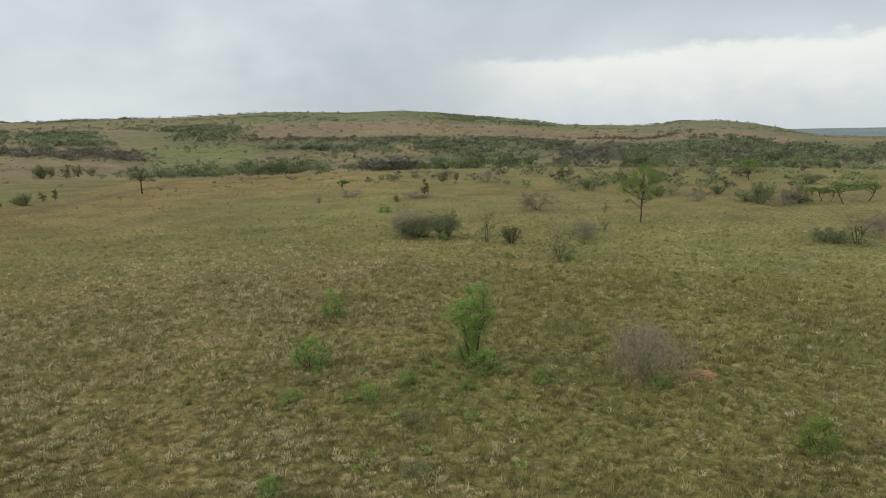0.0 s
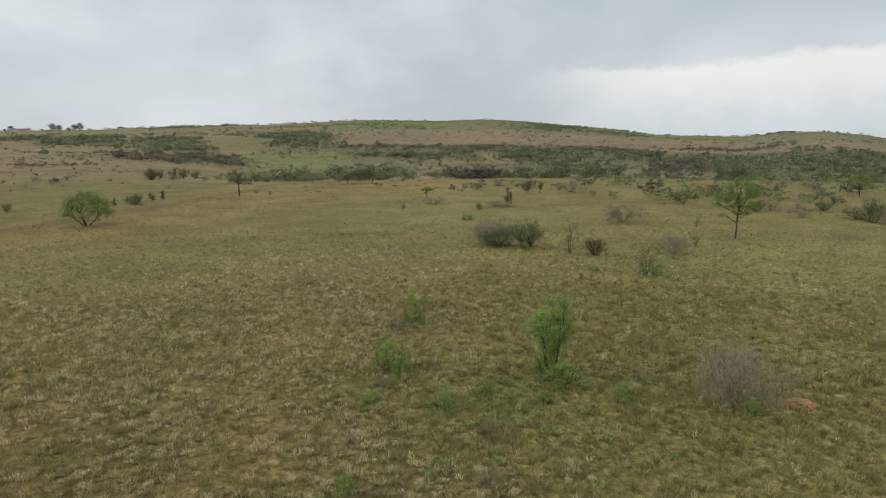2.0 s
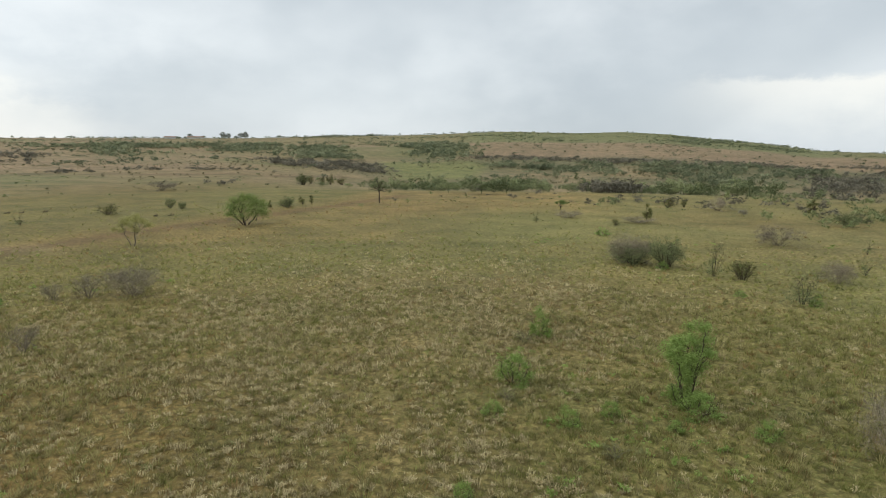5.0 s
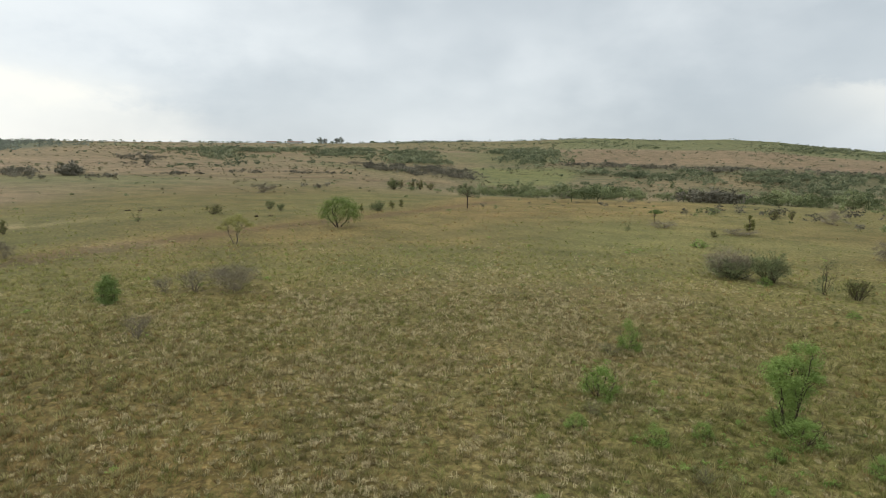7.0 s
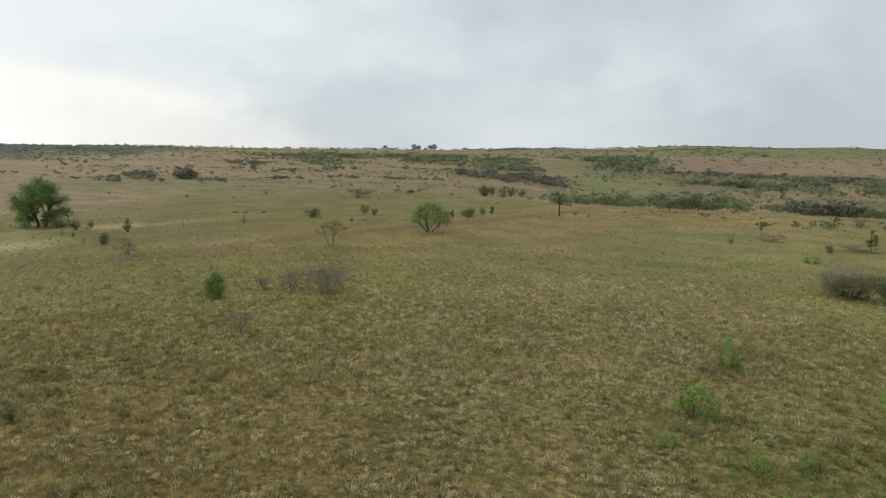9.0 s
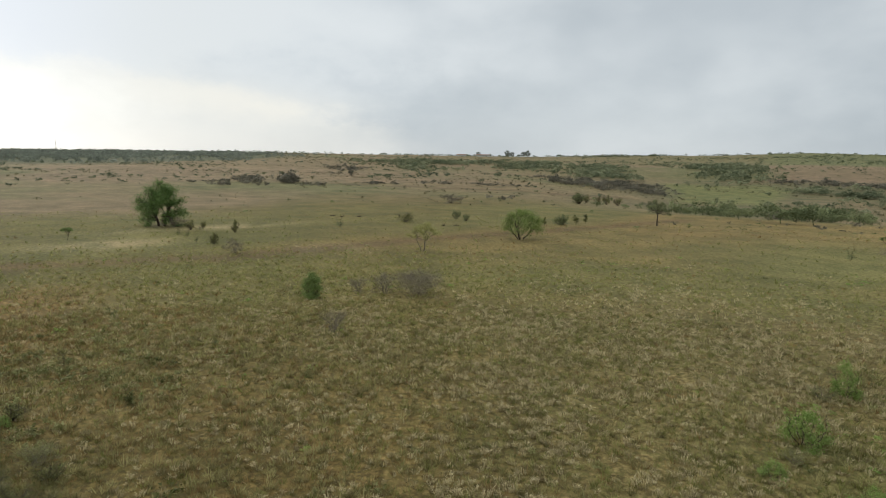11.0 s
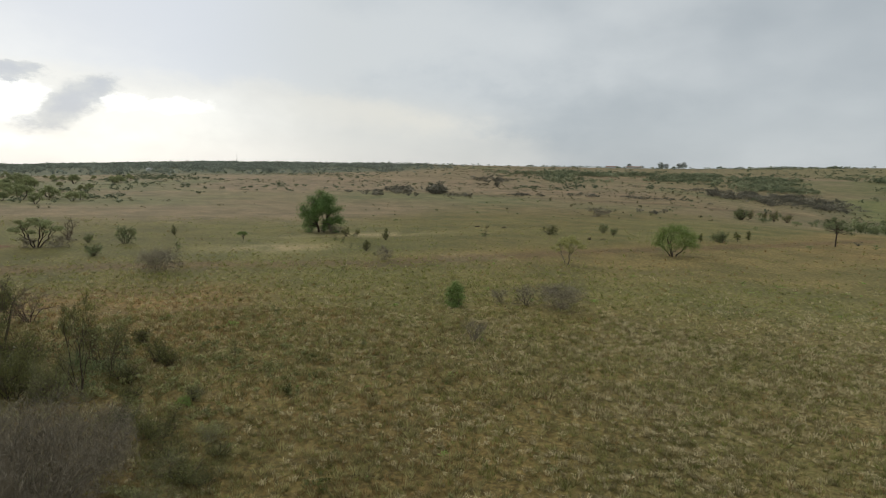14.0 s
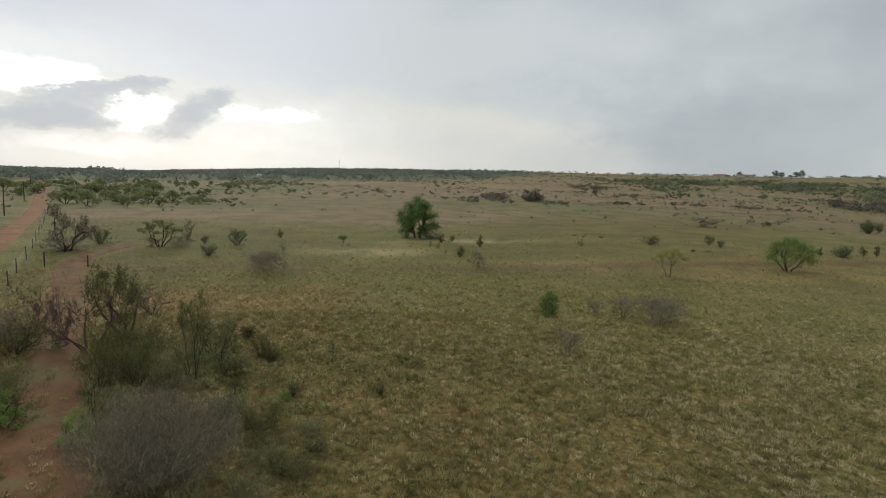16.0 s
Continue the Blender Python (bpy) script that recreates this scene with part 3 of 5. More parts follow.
def plant(name, label, category, seed, high, wide, stems=1, depth=3, fork=2, lean=0.3, wander=0.16, rise=0.04, first=0.35, shrink=0.7, low=0.4,
          girth=0.03, bark=None, leaves=0, leaf=None, size=0.1, loose=0.12, slim=0.5, base=0.0, flat=1.0, down=1, fill=0.0, low_end=0.0, high_end=1.0, crooked=False):
    """A woody plant: trunk or stems, twigs, and a crown of single leaves in loose clusters round the twigs."""
    rng = np.random.default_rng(seed)
    if crooked:
        segs, tips = crooked_of(rng, stems, depth, lean, wander, rise)
    else:
        segs, tips = skeleton_of(rng, stems, depth, fork, lean, wander, rise, first, shrink, low)
    p, q = np.array([s[0] for s in segs]), np.array([s[1] for s in segs])
    r0, r1, lev = (np.array([s[k] for s in segs]) for k in (2, 3, 4))
    reach = np.percentile(np.hypot(q[:, 0], q[:, 1]), 80)
    fit = np.array((wide / 2 / reach, wide / 2 / reach, high * 0.93 / np.percentile(q[:, 2], 97)))
    if stems == 1:
        # a single trunk carries its crown over its foot
        off = (q[lev >= depth][:, :2]).mean(0) / q[lev >= depth][:, 2].mean()
        for arr in (p, q, tips):
            arr[:, :2] -= arr[:, 2:3] * off
    # the ends droop back to the outline, so that the crown is round
    for arr in (p, q, tips):
        arr *= fit
        far = np.hypot(arr[:, 0], arr[:, 1]) / (wide / 2)
        arr[:, :2] /= np.maximum(1, far ** 0.6)[:, None]
        over = np.maximum(1, arr[:, 2] / high)
        arr[:, 2] /= over ** 0.7
        arr[:, 2] = np.maximum(arr[:, 2], 0.02)
    p[:, 2] -= np.where(p[:, 2] < 0.03, 0.08, 0)
    root = new(name)
    tagged(root, label, category)
    thick = lev <= (0 if depth < 3 else 1)
    body = part("trunk" if stems == 1 else "woody_base", sheet_mesh("trunk", *tubes(p[thick], q[thick], r0[thick] * girth, r1[thick] * girth, 6 if stems < 4 else 4), bark), root)
    if stems > 1:
        tagged(body, kind="stuff")
    twigs = part("twig_mass", sheet_mesh("twig_mass", *tubes(p[~thick], q[~thick], np.maximum(r0[~thick] * girth, girth * 0.15), np.maximum(r1[~thick] * girth, girth * 0.12), 3), bark), root)
    tagged(twigs, kind="stuff")
    if leaves:
        outer = np.flatnonzero((lev >= depth - down) & (q[:, 2] > base * high))
        pick = rng.choice(outer, leaves)
        pick = np.where(rng.random(leaves) < 0.45, rng.choice(rng.choice(outer, max(12, len(outer) // 8)), leaves), pick)
        t = rng.random((leaves, 1))
        c = p[pick] * (1 - t) + q[pick] * t
        c = c + rng.normal(0, loose, (leaves, 3)) * (1, 1, 0.7 * flat)
        if fill:
            # rounded leafy lobes that fill the crown out
            lobes = 7 + int(wide)
            ball = rng.normal(size=(lobes, 3))
            ball *= (rng.uniform(0.35, 0.8, lobes) / np.linalg.norm(ball, axis=1))[:, None]
            span = np.array((wide / 2, wide / 2, (high_end - low_end) * high / 2))
            d = ball[rng.integers(0, lobes, leaves)] + rng.normal(0, 0.185, (leaves, 3))
            c = np.where(rng.random((leaves, 1)) < fill, d * span + (0, 0, (high_end + low_end) * high / 2), c)
        c[:, 2] = np.maximum(c[:, 2], base * high + rng.uniform(0.01, 0.12, leaves))
        tagged(part("crown", sheet_mesh("crown", *leaf_quads(rng, c, size, slim, 1.3 if leaf is TWIG else 0.3), leaf), root), kind="stuff")
    return root


def crowned(name, label, category, seed, high, wide, rings, stems=1, fork=0.25, lean=0.1, girth=0.08, bark=None, leaves=4000, leaf=None, size=0.1, slim=0.5,
            flat=0.8, core=0.45, jitter=0.12, twigs=7, stray=0.1):
    """A tree or bush whose limbs each end in a leafy clump. rings: height, reach, count and clump radius as shares of the size."""
    rng = np.random.default_rng(seed)
    lobes = []
    for z, out, count, rad in rings:
        turn = rng.uniform(0, 6.28)
        for k in range(count):
            a = turn + (k + rng.uniform(-0.3, 0.3)) * 6.283 / count
            o = out * wide / 2 * rng.uniform(0.75, 1.12)
            lobes.append((math.cos(a) * o, math.sin(a) * o, high * (z + rng.uniform(-1, 1) * jitter * 0.6), rad * wide * rng.uniform(0.75, 1.25)))
    lobes = np.array(lobes)
    feet = [(math.cos(k * 2.4 + seed) * 0.05 * wide * (stems > 1), math.sin(k * 2.4 + seed) * 0.05 * wide * (stems > 1)) for k in range(stems)]
    p, q, r0, r1, main = [], [], [], [], []

    def limb(a, b, ra, rb, n, wob, trunk):
        mid = [np.array(a)]
        for k in range(1, n + 1):
            f = k / n
            # limbs leave the trunk flat and turn up, or the other way round
            c = np.array(a) * (1 - f) + np.array(b) * f + rng.normal(0, wob, 3) * (k < n)
            c[2] += (b[2] - a[2]) * 0.12 * math.sin(f * math.pi)
            mid.append(c)
        for k in range(n):
            p.append(mid[k]), q.append(mid[k + 1]), r0.append(ra + (rb - ra) * k / n), r1.append(ra + (rb - ra) * (k + 1) / n), main.append(trunk)
        return mid

    heads, leaders = [], []
    for k, (fx, fy) in enumerate(feet):
        a = k * 2.4 + seed
        top = np.array((fx + math.cos(a) * lean * wide * 0.5, fy + math.sin(a) * lean * wide * 0.5, fork * high * rng.uniform(0.8, 1.2)))
        limb((fx, fy, -0.1), top, girth, girth * 0.78, 3, 0.03 * wide * lean + girth * 0.2, True)
        heads.append(top)
        # the stem goes on as a thin leader through the crown
        tip = np.array((top[0] * 1.5, top[1] * 1.5, high * 0.8))
        leaders.append(limb(top, tip, girth * 0.75, girth * 0.2, 6, 0.02 * wide, True))
    heads = np.array(heads)
    for x, y, z, rad in lobes:
        k = np.argmin(np.linalg.norm(heads[:, :2] - (x * 0.6, y * 0.6), axis=1))
        end = np.array((x, y, z))
        # limbs leave the leader well below their clump
        start = max((m for m in leaders[k] if m[2] <= max(z * rng.uniform(0.5, 0.75), heads[k][2])), key=lambda m: m[2])
        mid = limb(start, end, girth * 0.42, girth * 0.14, 4, 0.03 * wide, True)
        for _ in range(twigs):
            d = rng.normal(size=3) * (1, 1, 0.8)
            d /= np.linalg.norm(d)
            limb(mid[rng.integers(2, 5)], end + d * rad * (1, 1, flat) * rng.uniform(0.6, 1.0), girth * 0.13, girth * 0.05, 2, 0.05 * rad, False)
    p, q, r0, r1, main = np.array(p), np.array(q), np.array(r0), np.array(r1), np.array(main)
    root = tagged(new(name), label, category)
    body = part("trunk" if stems == 1 else "woody_base", sheet_mesh("trunk", *tubes(p[main], q[main], r0[main], r1[main], 6 if stems < 6 else 4), bark), root)
    if stems > 1:
        tagged(body, kind="stuff")
    tagged(part("twig_mass", sheet_mesh("twig_mass", *tubes(p[~main], q[~main], r0[~main], r1[~main], 3), bark), root), kind="stuff")
    if leaves:
        share = lobes[:, 3] ** 2
        which = rng.choice(len(lobes), leaves, p=share / share.sum())
        d = rng.normal(size=(leaves, 3))
        d /= np.linalg.norm(d, axis=1)[:, None]
        # uneven lumps on each clump, thinner below
        lump = 1 + 0.22 * np.sin(d @ rng.normal(0, 2.6, (3, 3)) + which[:, None]).sum(1) / 1.7
        reach = (rng.random(leaves) ** core * lump * np.where(rng.random(leaves) < stray, rng.uniform(1.0, 1.45, leaves), 1.0))[:, None]
        c = lobes[which, :3] + d * reach * lobes[which, 3:4] * (1, 1, flat)
        c[:, 2] = np.maximum(c[:, 2], rng.uniform(0.02, 0.12, leaves) * min(high, 1.5))
        tagged(part("crown", sheet_mesh("crown", *leaf_quads(rng, c, size, slim, outward=d + (0, 0, 0.35)), leaf), root), kind="stuff")
    return root


KINDS = {
    "young": dict(name="young_tree", label="young acacia tree with fresh feathery green leaves in the grass", category="tree", high=3.1, wide=1.9, stems=3, fork=0.3, lean=0.2,
                  rings=((0.12, 0.45, 4, 0.17), (0.3, 0.3, 4, 0.15), (0.46, 0.42, 5, 0.16), (0.64, 0.62, 7, 0.17), (0.8, 0.62, 7, 0.17), (0.92, 0.35, 4, 0.16)), girth=0.035, bark=DARK_BARK, leaves=16000, leaf=LUSH, size=0.065, stray=0.3, core=0.6, jitter=0.3),
    "lowgreen": dict(name="green_shrub", label="low fresh green acacia shrub growing in dry grass", category="shrub", high=1.0, wide=1.3, stems=6, fork=0.25, lean=0.45,
                     rings=((0.22, 0.75, 7, 0.17), (0.5, 0.55, 6, 0.18), (0.8, 0.28, 3, 0.16)), girth=0.014, bark=DARK_BARK, leaves=3400, leaf=LUSH, size=0.05, stray=0.35, core=0.7, jitter=0.3),
    "round": dict(name="green_bush", label="round bright green bush in the grass", category="bush", high=1.5, wide=1.5, stems=7, fork=0.2, lean=0.4,
                  rings=((0.25, 0.72, 8, 0.2), (0.55, 0.62, 7, 0.2), (0.82, 0.32, 4, 0.18)), girth=0.02, bark=DARK_BARK, leaves=8500, leaf=SUNNY, size=0.05, stray=0.12),
    "herb": dict(name="grey_herb", label="small grey-green herb bush among dry grass tufts", category="shrub", high=0.8, wide=1.0, stems=20, depth=1, fork=2, lean=0.8,
                 girth=0.01, bark=GREY_BARK, leaves=1100, leaf=SAGE, size=0.05, loose=0.06, first=0.6, down=1),
    "bare": dict(name="bare_bush", label="leafless grey bush of fine dry twigs", category="bush", high=2.0, wide=2.6, stems=30, depth=3, fork=2, lean=1.0,
                 girth=0.0092, bark=GREY_BARK, wander=0.14, first=0.5, leaves=7200, leaf=TWIG, size=0.2, loose=0.13, low=0.4, slim=0.045, down=2),
    "olive": dict(name="olive_bush", label="dull olive-green bush with many upright stems", category="bush", high=2.2, wide=2.8, stems=26, depth=2, fork=2, lean=0.85, rise=0.08,
                  girth=0.03, bark=DARK_BARK, leaves=6500, leaf=GREYISH, size=0.085, loose=0.13, down=2, low=0.5, fill=0.12, high_end=0.7),
    "dark": dict(name="dark_shrub", label="small dark twiggy shrub with few leaves", category="shrub", high=1.6, wide=1.6, stems=15, depth=2, fork=3, lean=0.9,
                 girth=0.028, bark=DARK_BARK, leaves=1500, leaf=OLIVE, size=0.09, loose=0.14, down=2, low=0.5, fill=0.2, high_end=0.8),
    "sparse": dict(name="sapling", label="thin sparse sapling with bare upright stems", category="sapling", high=2.0, wide=1.5, stems=7, depth=3, fork=2, lean=0.55,
                   girth=0.016, bark=DARK_BARK, leaves=800, leaf=GREYISH, size=0.07, loose=0.12, low=0.5, fill=0.75, high_end=0.5),
    "slim": dict(name="slim_tree", label="slim small tree with a dark narrow crown", category="tree", high=2.4, wide=1.4, stems=1, fork=0.22, lean=0.15, jitter=0.25,
                 rings=((0.38, 0.55, 4, 0.2), (0.6, 0.55, 4, 0.22), (0.85, 0.25, 3, 0.2)), girth=0.045, bark=DARK_BARK, leaves=1500, leaf=OLIVE, size=0.11, twigs=5, stray=0.3, core=0.7),
    "airy": dict(name="acacia_tree", label="tall acacia with airy pale green crown on bare trunk", category="tree", high=5.9, wide=4.8, stems=1, fork=0.3, lean=0.1, flat=0.85,
                 rings=((0.42, 0.7, 3, 0.1), (0.58, 0.72, 6, 0.13), (0.74, 0.66, 7, 0.14), (0.9, 0.36, 5, 0.13)), girth=0.085, bark=DARK_BARK, leaves=15000, leaf=SPRING, size=0.085, stray=0.3, core=0.55),
    "umbrella": dict(name="umbrella_tree", label="flat-topped umbrella acacia with a green canopy", category="tree", high=2.5, wide=3.0, stems=1, fork=0.3, lean=0.5, flat=0.42, jitter=0.07,
                     rings=((0.74, 0.78, 7, 0.17), (0.86, 0.4, 5, 0.18)), girth=0.06, bark=DARK_BARK, leaves=3000, leaf=CANOPY, size=0.11, twigs=5),
    "drytree": dict(name="dry_tree", label="nearly leafless dark tree standing on the plain", category="tree", high=4.8, wide=4.6, stems=1, fork=0.42, lean=0.05,
                    rings=((0.52, 0.8, 5, 0.13), (0.7, 0.7, 7, 0.16), (0.9, 0.35, 5, 0.15)), girth=0.13, bark=DARK_BARK, leaves=3600, leaf=GREYISH, size=0.11, twigs=10, stray=0.4, core=0.8),
    "spread": dict(name="spreading_tree", label="low spreading green tree with several trunks", category="tree", high=4.2, wide=6.0, stems=4, fork=0.2, lean=0.25, flat=0.72,
                   rings=((0.42, 0.82, 9, 0.14), (0.62, 0.66, 8, 0.15), (0.8, 0.45, 6, 0.15), (0.88, 0.1, 2, 0.14)), girth=0.085, bark=DARK_BARK, leaves=15000, leaf=SPRING, size=0.1, stray=0.16),
    "yellow": dict(name="pale_tree", label="small tree with a thin yellow-green crown and forked trunk", category="tree", high=3.0, wide=3.4, stems=3, fork=0.4, lean=0.35, flat=0.7,
                   rings=((0.62, 0.8, 7, 0.13), (0.78, 0.58, 6, 0.14), (0.9, 0.22, 3, 0.13)), girth=0.045, bark=GREY_BARK, leaves=8500, leaf=HAZEL, size=0.07, stray=0.3, core=0.65),
    "cypress": dict(name="upright_bush", label="dense upright dark green bush in the grass", category="bush", high=1.8, wide=1.4, stems=5, fork=0.2, lean=0.3, flat=1.0,
                    rings=((0.2, 0.5, 6, 0.22), (0.45, 0.55, 6, 0.23), (0.7, 0.5, 6, 0.22), (0.88, 0.15, 2, 0.2)), girth=0.02, bark=DARK_BARK, leaves=5600, leaf=BARREL, size=0.075, stray=0.15),
    "big": dict(name="large_tree", label="large dense dark green tree with a gap under its crown", category="tree", high=6.6, wide=7.6, stems=2, fork=0.2, lean=0.1, flat=0.85, jitter=0.16,
                rings=((0.11, 0.74, 7, 0.11), (0.22, 0.5, 5, 0.11), (0.36, 0.8, 8, 0.14), (0.56, 0.68, 9, 0.16), (0.6, 0.25, 4, 0.17), (0.8, 0.42, 7, 0.15), (0.92, 0.1, 2, 0.12)), girth=0.2, bark=DARK_BARK, leaves=24000, leaf=DEEP, size=0.16, stray=0.1),
    "baretree": dict(name="bare_tree", label="leafless reddish-brown tree with crooked open branches", category="tree", high=3.4, wide=3.4, stems=6, depth=5, lean=1.8, wander=0.24, rise=0.08, crooked=True,
                     girth=0.055, bark=RED_BARK, leaves=700, leaf=TWIG, size=0.16, loose=0.05, slim=0.05),
    "thorn": dict(name="thorn_bush", label="leafless reddish-brown thorn bush with fanned branches", category="bush", high=2.1, wide=3.2, stems=10, depth=4, fork=2, lean=0.95, wander=0.18,
                  girth=0.03, bark=RED_BARK, leaves=1600, leaf=TWIG, size=0.14, loose=0.05, slim=0.06, low=0.35, first=0.42),
    "tangled": dict(name="tangled_tree", label="large leafless tree with tangled drooping grey branches", category="tree", high=5.2, wide=6.4, stems=7, depth=5, lean=1.7, wander=0.3, rise=0.06, crooked=True,
                    girth=0.1, bark=DARK_BARK, leaves=9000, leaf=TWIG, size=0.3, loose=0.22, slim=0.06, down=2),
    "thicket": dict(name="dense_bare_bush", label="big dense leafless grey bush beside the red track", category="bush", high=3.2, wide=6.0, stems=110, depth=3, fork=2, lean=1.2,
                    girth=0.022, bark=GREY_BARK, wander=0.17, first=0.42, leaves=24000, leaf=TWIG, size=0.3, loose=0.16, low=0.6, down=2, slim=0.035),
    "leafy": dict(name="leafy_tree", label="crooked tree with sparse small olive leaves beside the track", category="tree", high=4.4, wide=3.9, stems=3, depth=4, lean=1.0, wander=0.24, rise=0.06, crooked=True,
                  girth=0.07, bark=DARK_BARK, leaves=9000, leaf=OLIVE, size=0.065, loose=0.16, down=1, base=0.35),
    "mixed": dict(name="mixed_bush", label="dense dark olive bush beside the red track", category="bush", high=2.2, wide=3.0, stems=16, depth=3, fork=2, lean=1.2,
                  girth=0.022, bark=DARK_BARK, leaves=5200, leaf=OLIVE, size=0.065, loose=0.13, down=3, low=0.5, wander=0.28),
    "wand": dict(name="bare_shrub", label="upright leafless shrub of thin grey stems in the grass", category="shrub", high=1.7, wide=2.0, stems=11, depth=3, fork=2, lean=0.5,
                 girth=0.025, bark=GREY_BARK, leaves=1000, leaf=TWIG, size=0.25, loose=0.12, slim=0.05, low=0.4, first=0.5),
    "vase": dict(name="spreading_acacia", label="many-stemmed acacia with a wide thin green crown", category="tree", high=3.8, wide=5.2, stems=5, fork=0.3, lean=0.4, flat=0.45,
                 rings=((0.6, 0.85, 8, 0.12), (0.8, 0.6, 7, 0.13), (0.92, 0.22, 3, 0.12)), girth=0.08, bark=DARK_BARK, leaves=9000, leaf=BUSH, size=0.13, stray=0.3, twigs=9, core=0.65),
    "bushtree": dict(name="bush_tree", label="rounded olive-green tree in the open bush", category="tree", high=3.6, wide=4.2, stems=3, fork=0.25, lean=0.3, flat=0.8, jitter=0.2,
                     rings=((0.4, 0.7, 5, 0.16), (0.64, 0.55, 5, 0.18), (0.84, 0.25, 3, 0.16)), girth=0.09, bark=DARK_BARK, leaves=1900, leaf=BUSH, size=0.26, twigs=4, stray=0.2),
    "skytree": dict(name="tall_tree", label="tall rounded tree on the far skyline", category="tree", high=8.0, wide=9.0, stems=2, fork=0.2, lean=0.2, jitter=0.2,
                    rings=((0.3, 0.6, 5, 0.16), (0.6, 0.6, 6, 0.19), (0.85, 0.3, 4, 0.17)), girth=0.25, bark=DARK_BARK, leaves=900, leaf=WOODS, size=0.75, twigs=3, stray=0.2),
    "pale": dict(name="pale_bush", label="loose pale olive bush beside the red track", category="bush", high=1.8, wide=2.4, stems=14, depth=3, fork=2, lean=1.0, wander=0.25,
                 girth=0.02, bark=GREY_BARK, leaves=3600, leaf=SAGE, size=0.06, loose=0.12, low=0.6, down=2),
}
VARIANTS = {"baretree": 2, "bushtree": 5, "skytree": 3, "bare": 3, "olive": 3, "dark": 3, "sparse": 3, "lowgreen": 3, "slim": 2, "umbrella": 2, "herb": 2}
made = {}
counted = {}


def put(kind, x, y, high, wide, group=""):
    k = dict(KINDS[kind])
    n = counted[kind] = counted.get(kind, 0) + 1
    v = n % VARIANTS.get(kind, 1)
    if math.hypot(x, y) > 66 and kind not in ("airy", "big", "spread", "yellow", "drytree", "umbrella", "vase", "bushtree", "skytree", "slim"):
        # far ones need fewer, broader leaves and stems
        v += 10
        k.update(leaves=int(k["leaves"] * 0.4), size=k["size"] * 1.45, girth=k["girth"] * 1.35)
        if "rings" not in k:
            k.update(stems=k["stems"] if k["stems"] < 6 else math.ceil(k["stems"] * 0.45), depth=k["depth"] - (k["depth"] > 2))
    m = pose(x, y, float(ground_z(x, y)) - 0.02, 0, 0, (n * 137.5) % 360)
    m = m @ Matrix.Diagonal((wide / k["wide"], wide / k["wide"], high / k["high"], 1))
    if (kind, v) in made:
        s = made[kind, v].scale
        ob = copy_thing(made[kind, v], m @ Matrix.Diagonal((1 / s.x, 1 / s.y, 1 / s.z, 1)))
    else:
        ob = made[kind, v] = (crowned if "rings" in k else plant)(seed=len(made) * 7 + 3, **k)
        ob.matrix_basis = m
    return tagged(ob, group=group)


# young growth and bushes close below the camera
put("young", 1.2, 25.4, 3.0, 2.5)
put("round", 11.4, 17.1, 1.35, 1.3)
for x, y, h, w in ((1.6, 24.2, 1.1, 1.9), (1.0, 25.1, 1.3, 1.1), (-6.1, 32.0, 1.6, 1.4), (-5.8, 24.9, 1.6, 1.9), (-5.8, 21.5, 0.6, 1.0), (-2.9, 21.4, 0.8, 1.1), (-1.5, 22.8, 0.8, 0.9),
                   (3.9, 23.0, 0.7, 1.1), (0.8, 22.3, 0.5, 0.8), (-5.0, 15.4, 0.8, 0.8), (8.4, 22.3, 0.6, 0.8), (-7.2, 75.7, 1.0, 2.1), (0.0, 54.8, 0.9, 1.2), (5.2, 46.5, 0.5, 1.0), (9.6, 44.9, 0.8, 1.0), (-26.5, 3.5, 0.5, 0.8), (-24.4, -4.1, 1.3, 1.4), (-26.6, -6.9, 1.5, 1.7)):
    put("lowgreen", x, y, h, w, "green shrubs in the grass")
for x, y, h, w in ((-6.7, 30.8, 0.7, 1.1), (-5.6, 23.1, 0.6, 0.8), (-1.1, 19.6, 0.5, 0.8), (-29.3, -1.2, 1.4, 1.8), (-18.2, 1.1, 1.1, 1.2), (-1.0, 16.2, 0.6, 0.9)):
    put("herb", x, y, h, w, "grey herb bushes")
# leafless bushes
for x, y, h, w in ((8.2, 23.2, 2.2, 3.0), (-3.2, 57.4, 2.5, 3.6), (12.8, 54.0, 1.7, 2.3), (11.7, 74.5, 2.2, 4.3), (8.6, 117.6, 2.2, 4.8), (-14.2, 94.8, 1.1, 3.7), (-3.6, 92.1, 0.9, 4.3),
                   (34.0, 80.5, 1.7, 2.5), (42.1, 74.5, 2.1, 4.2), (37.9, 52.5, 2.1, 2.4), (-62.0, 29.5, 1.6, 2.0), (-34.4, 31.4, 2.0, 3.3),
                   (-118.4, 118.8, 2.4, 6.4), (-91.1, 34.4, 1.5, 3.4), (-83.9, -2.1, 1.4, 2.9), (-84.4, -5.4, 1.3, 1.9), (-80.2, -14.4, 1.7, 4.6), (-62.1, 6.3, 2.2, 3.7), (-38.2, -10.6, 2.2, 3.8)):
    put("bare", x, y, h, w, "leafless bushes")
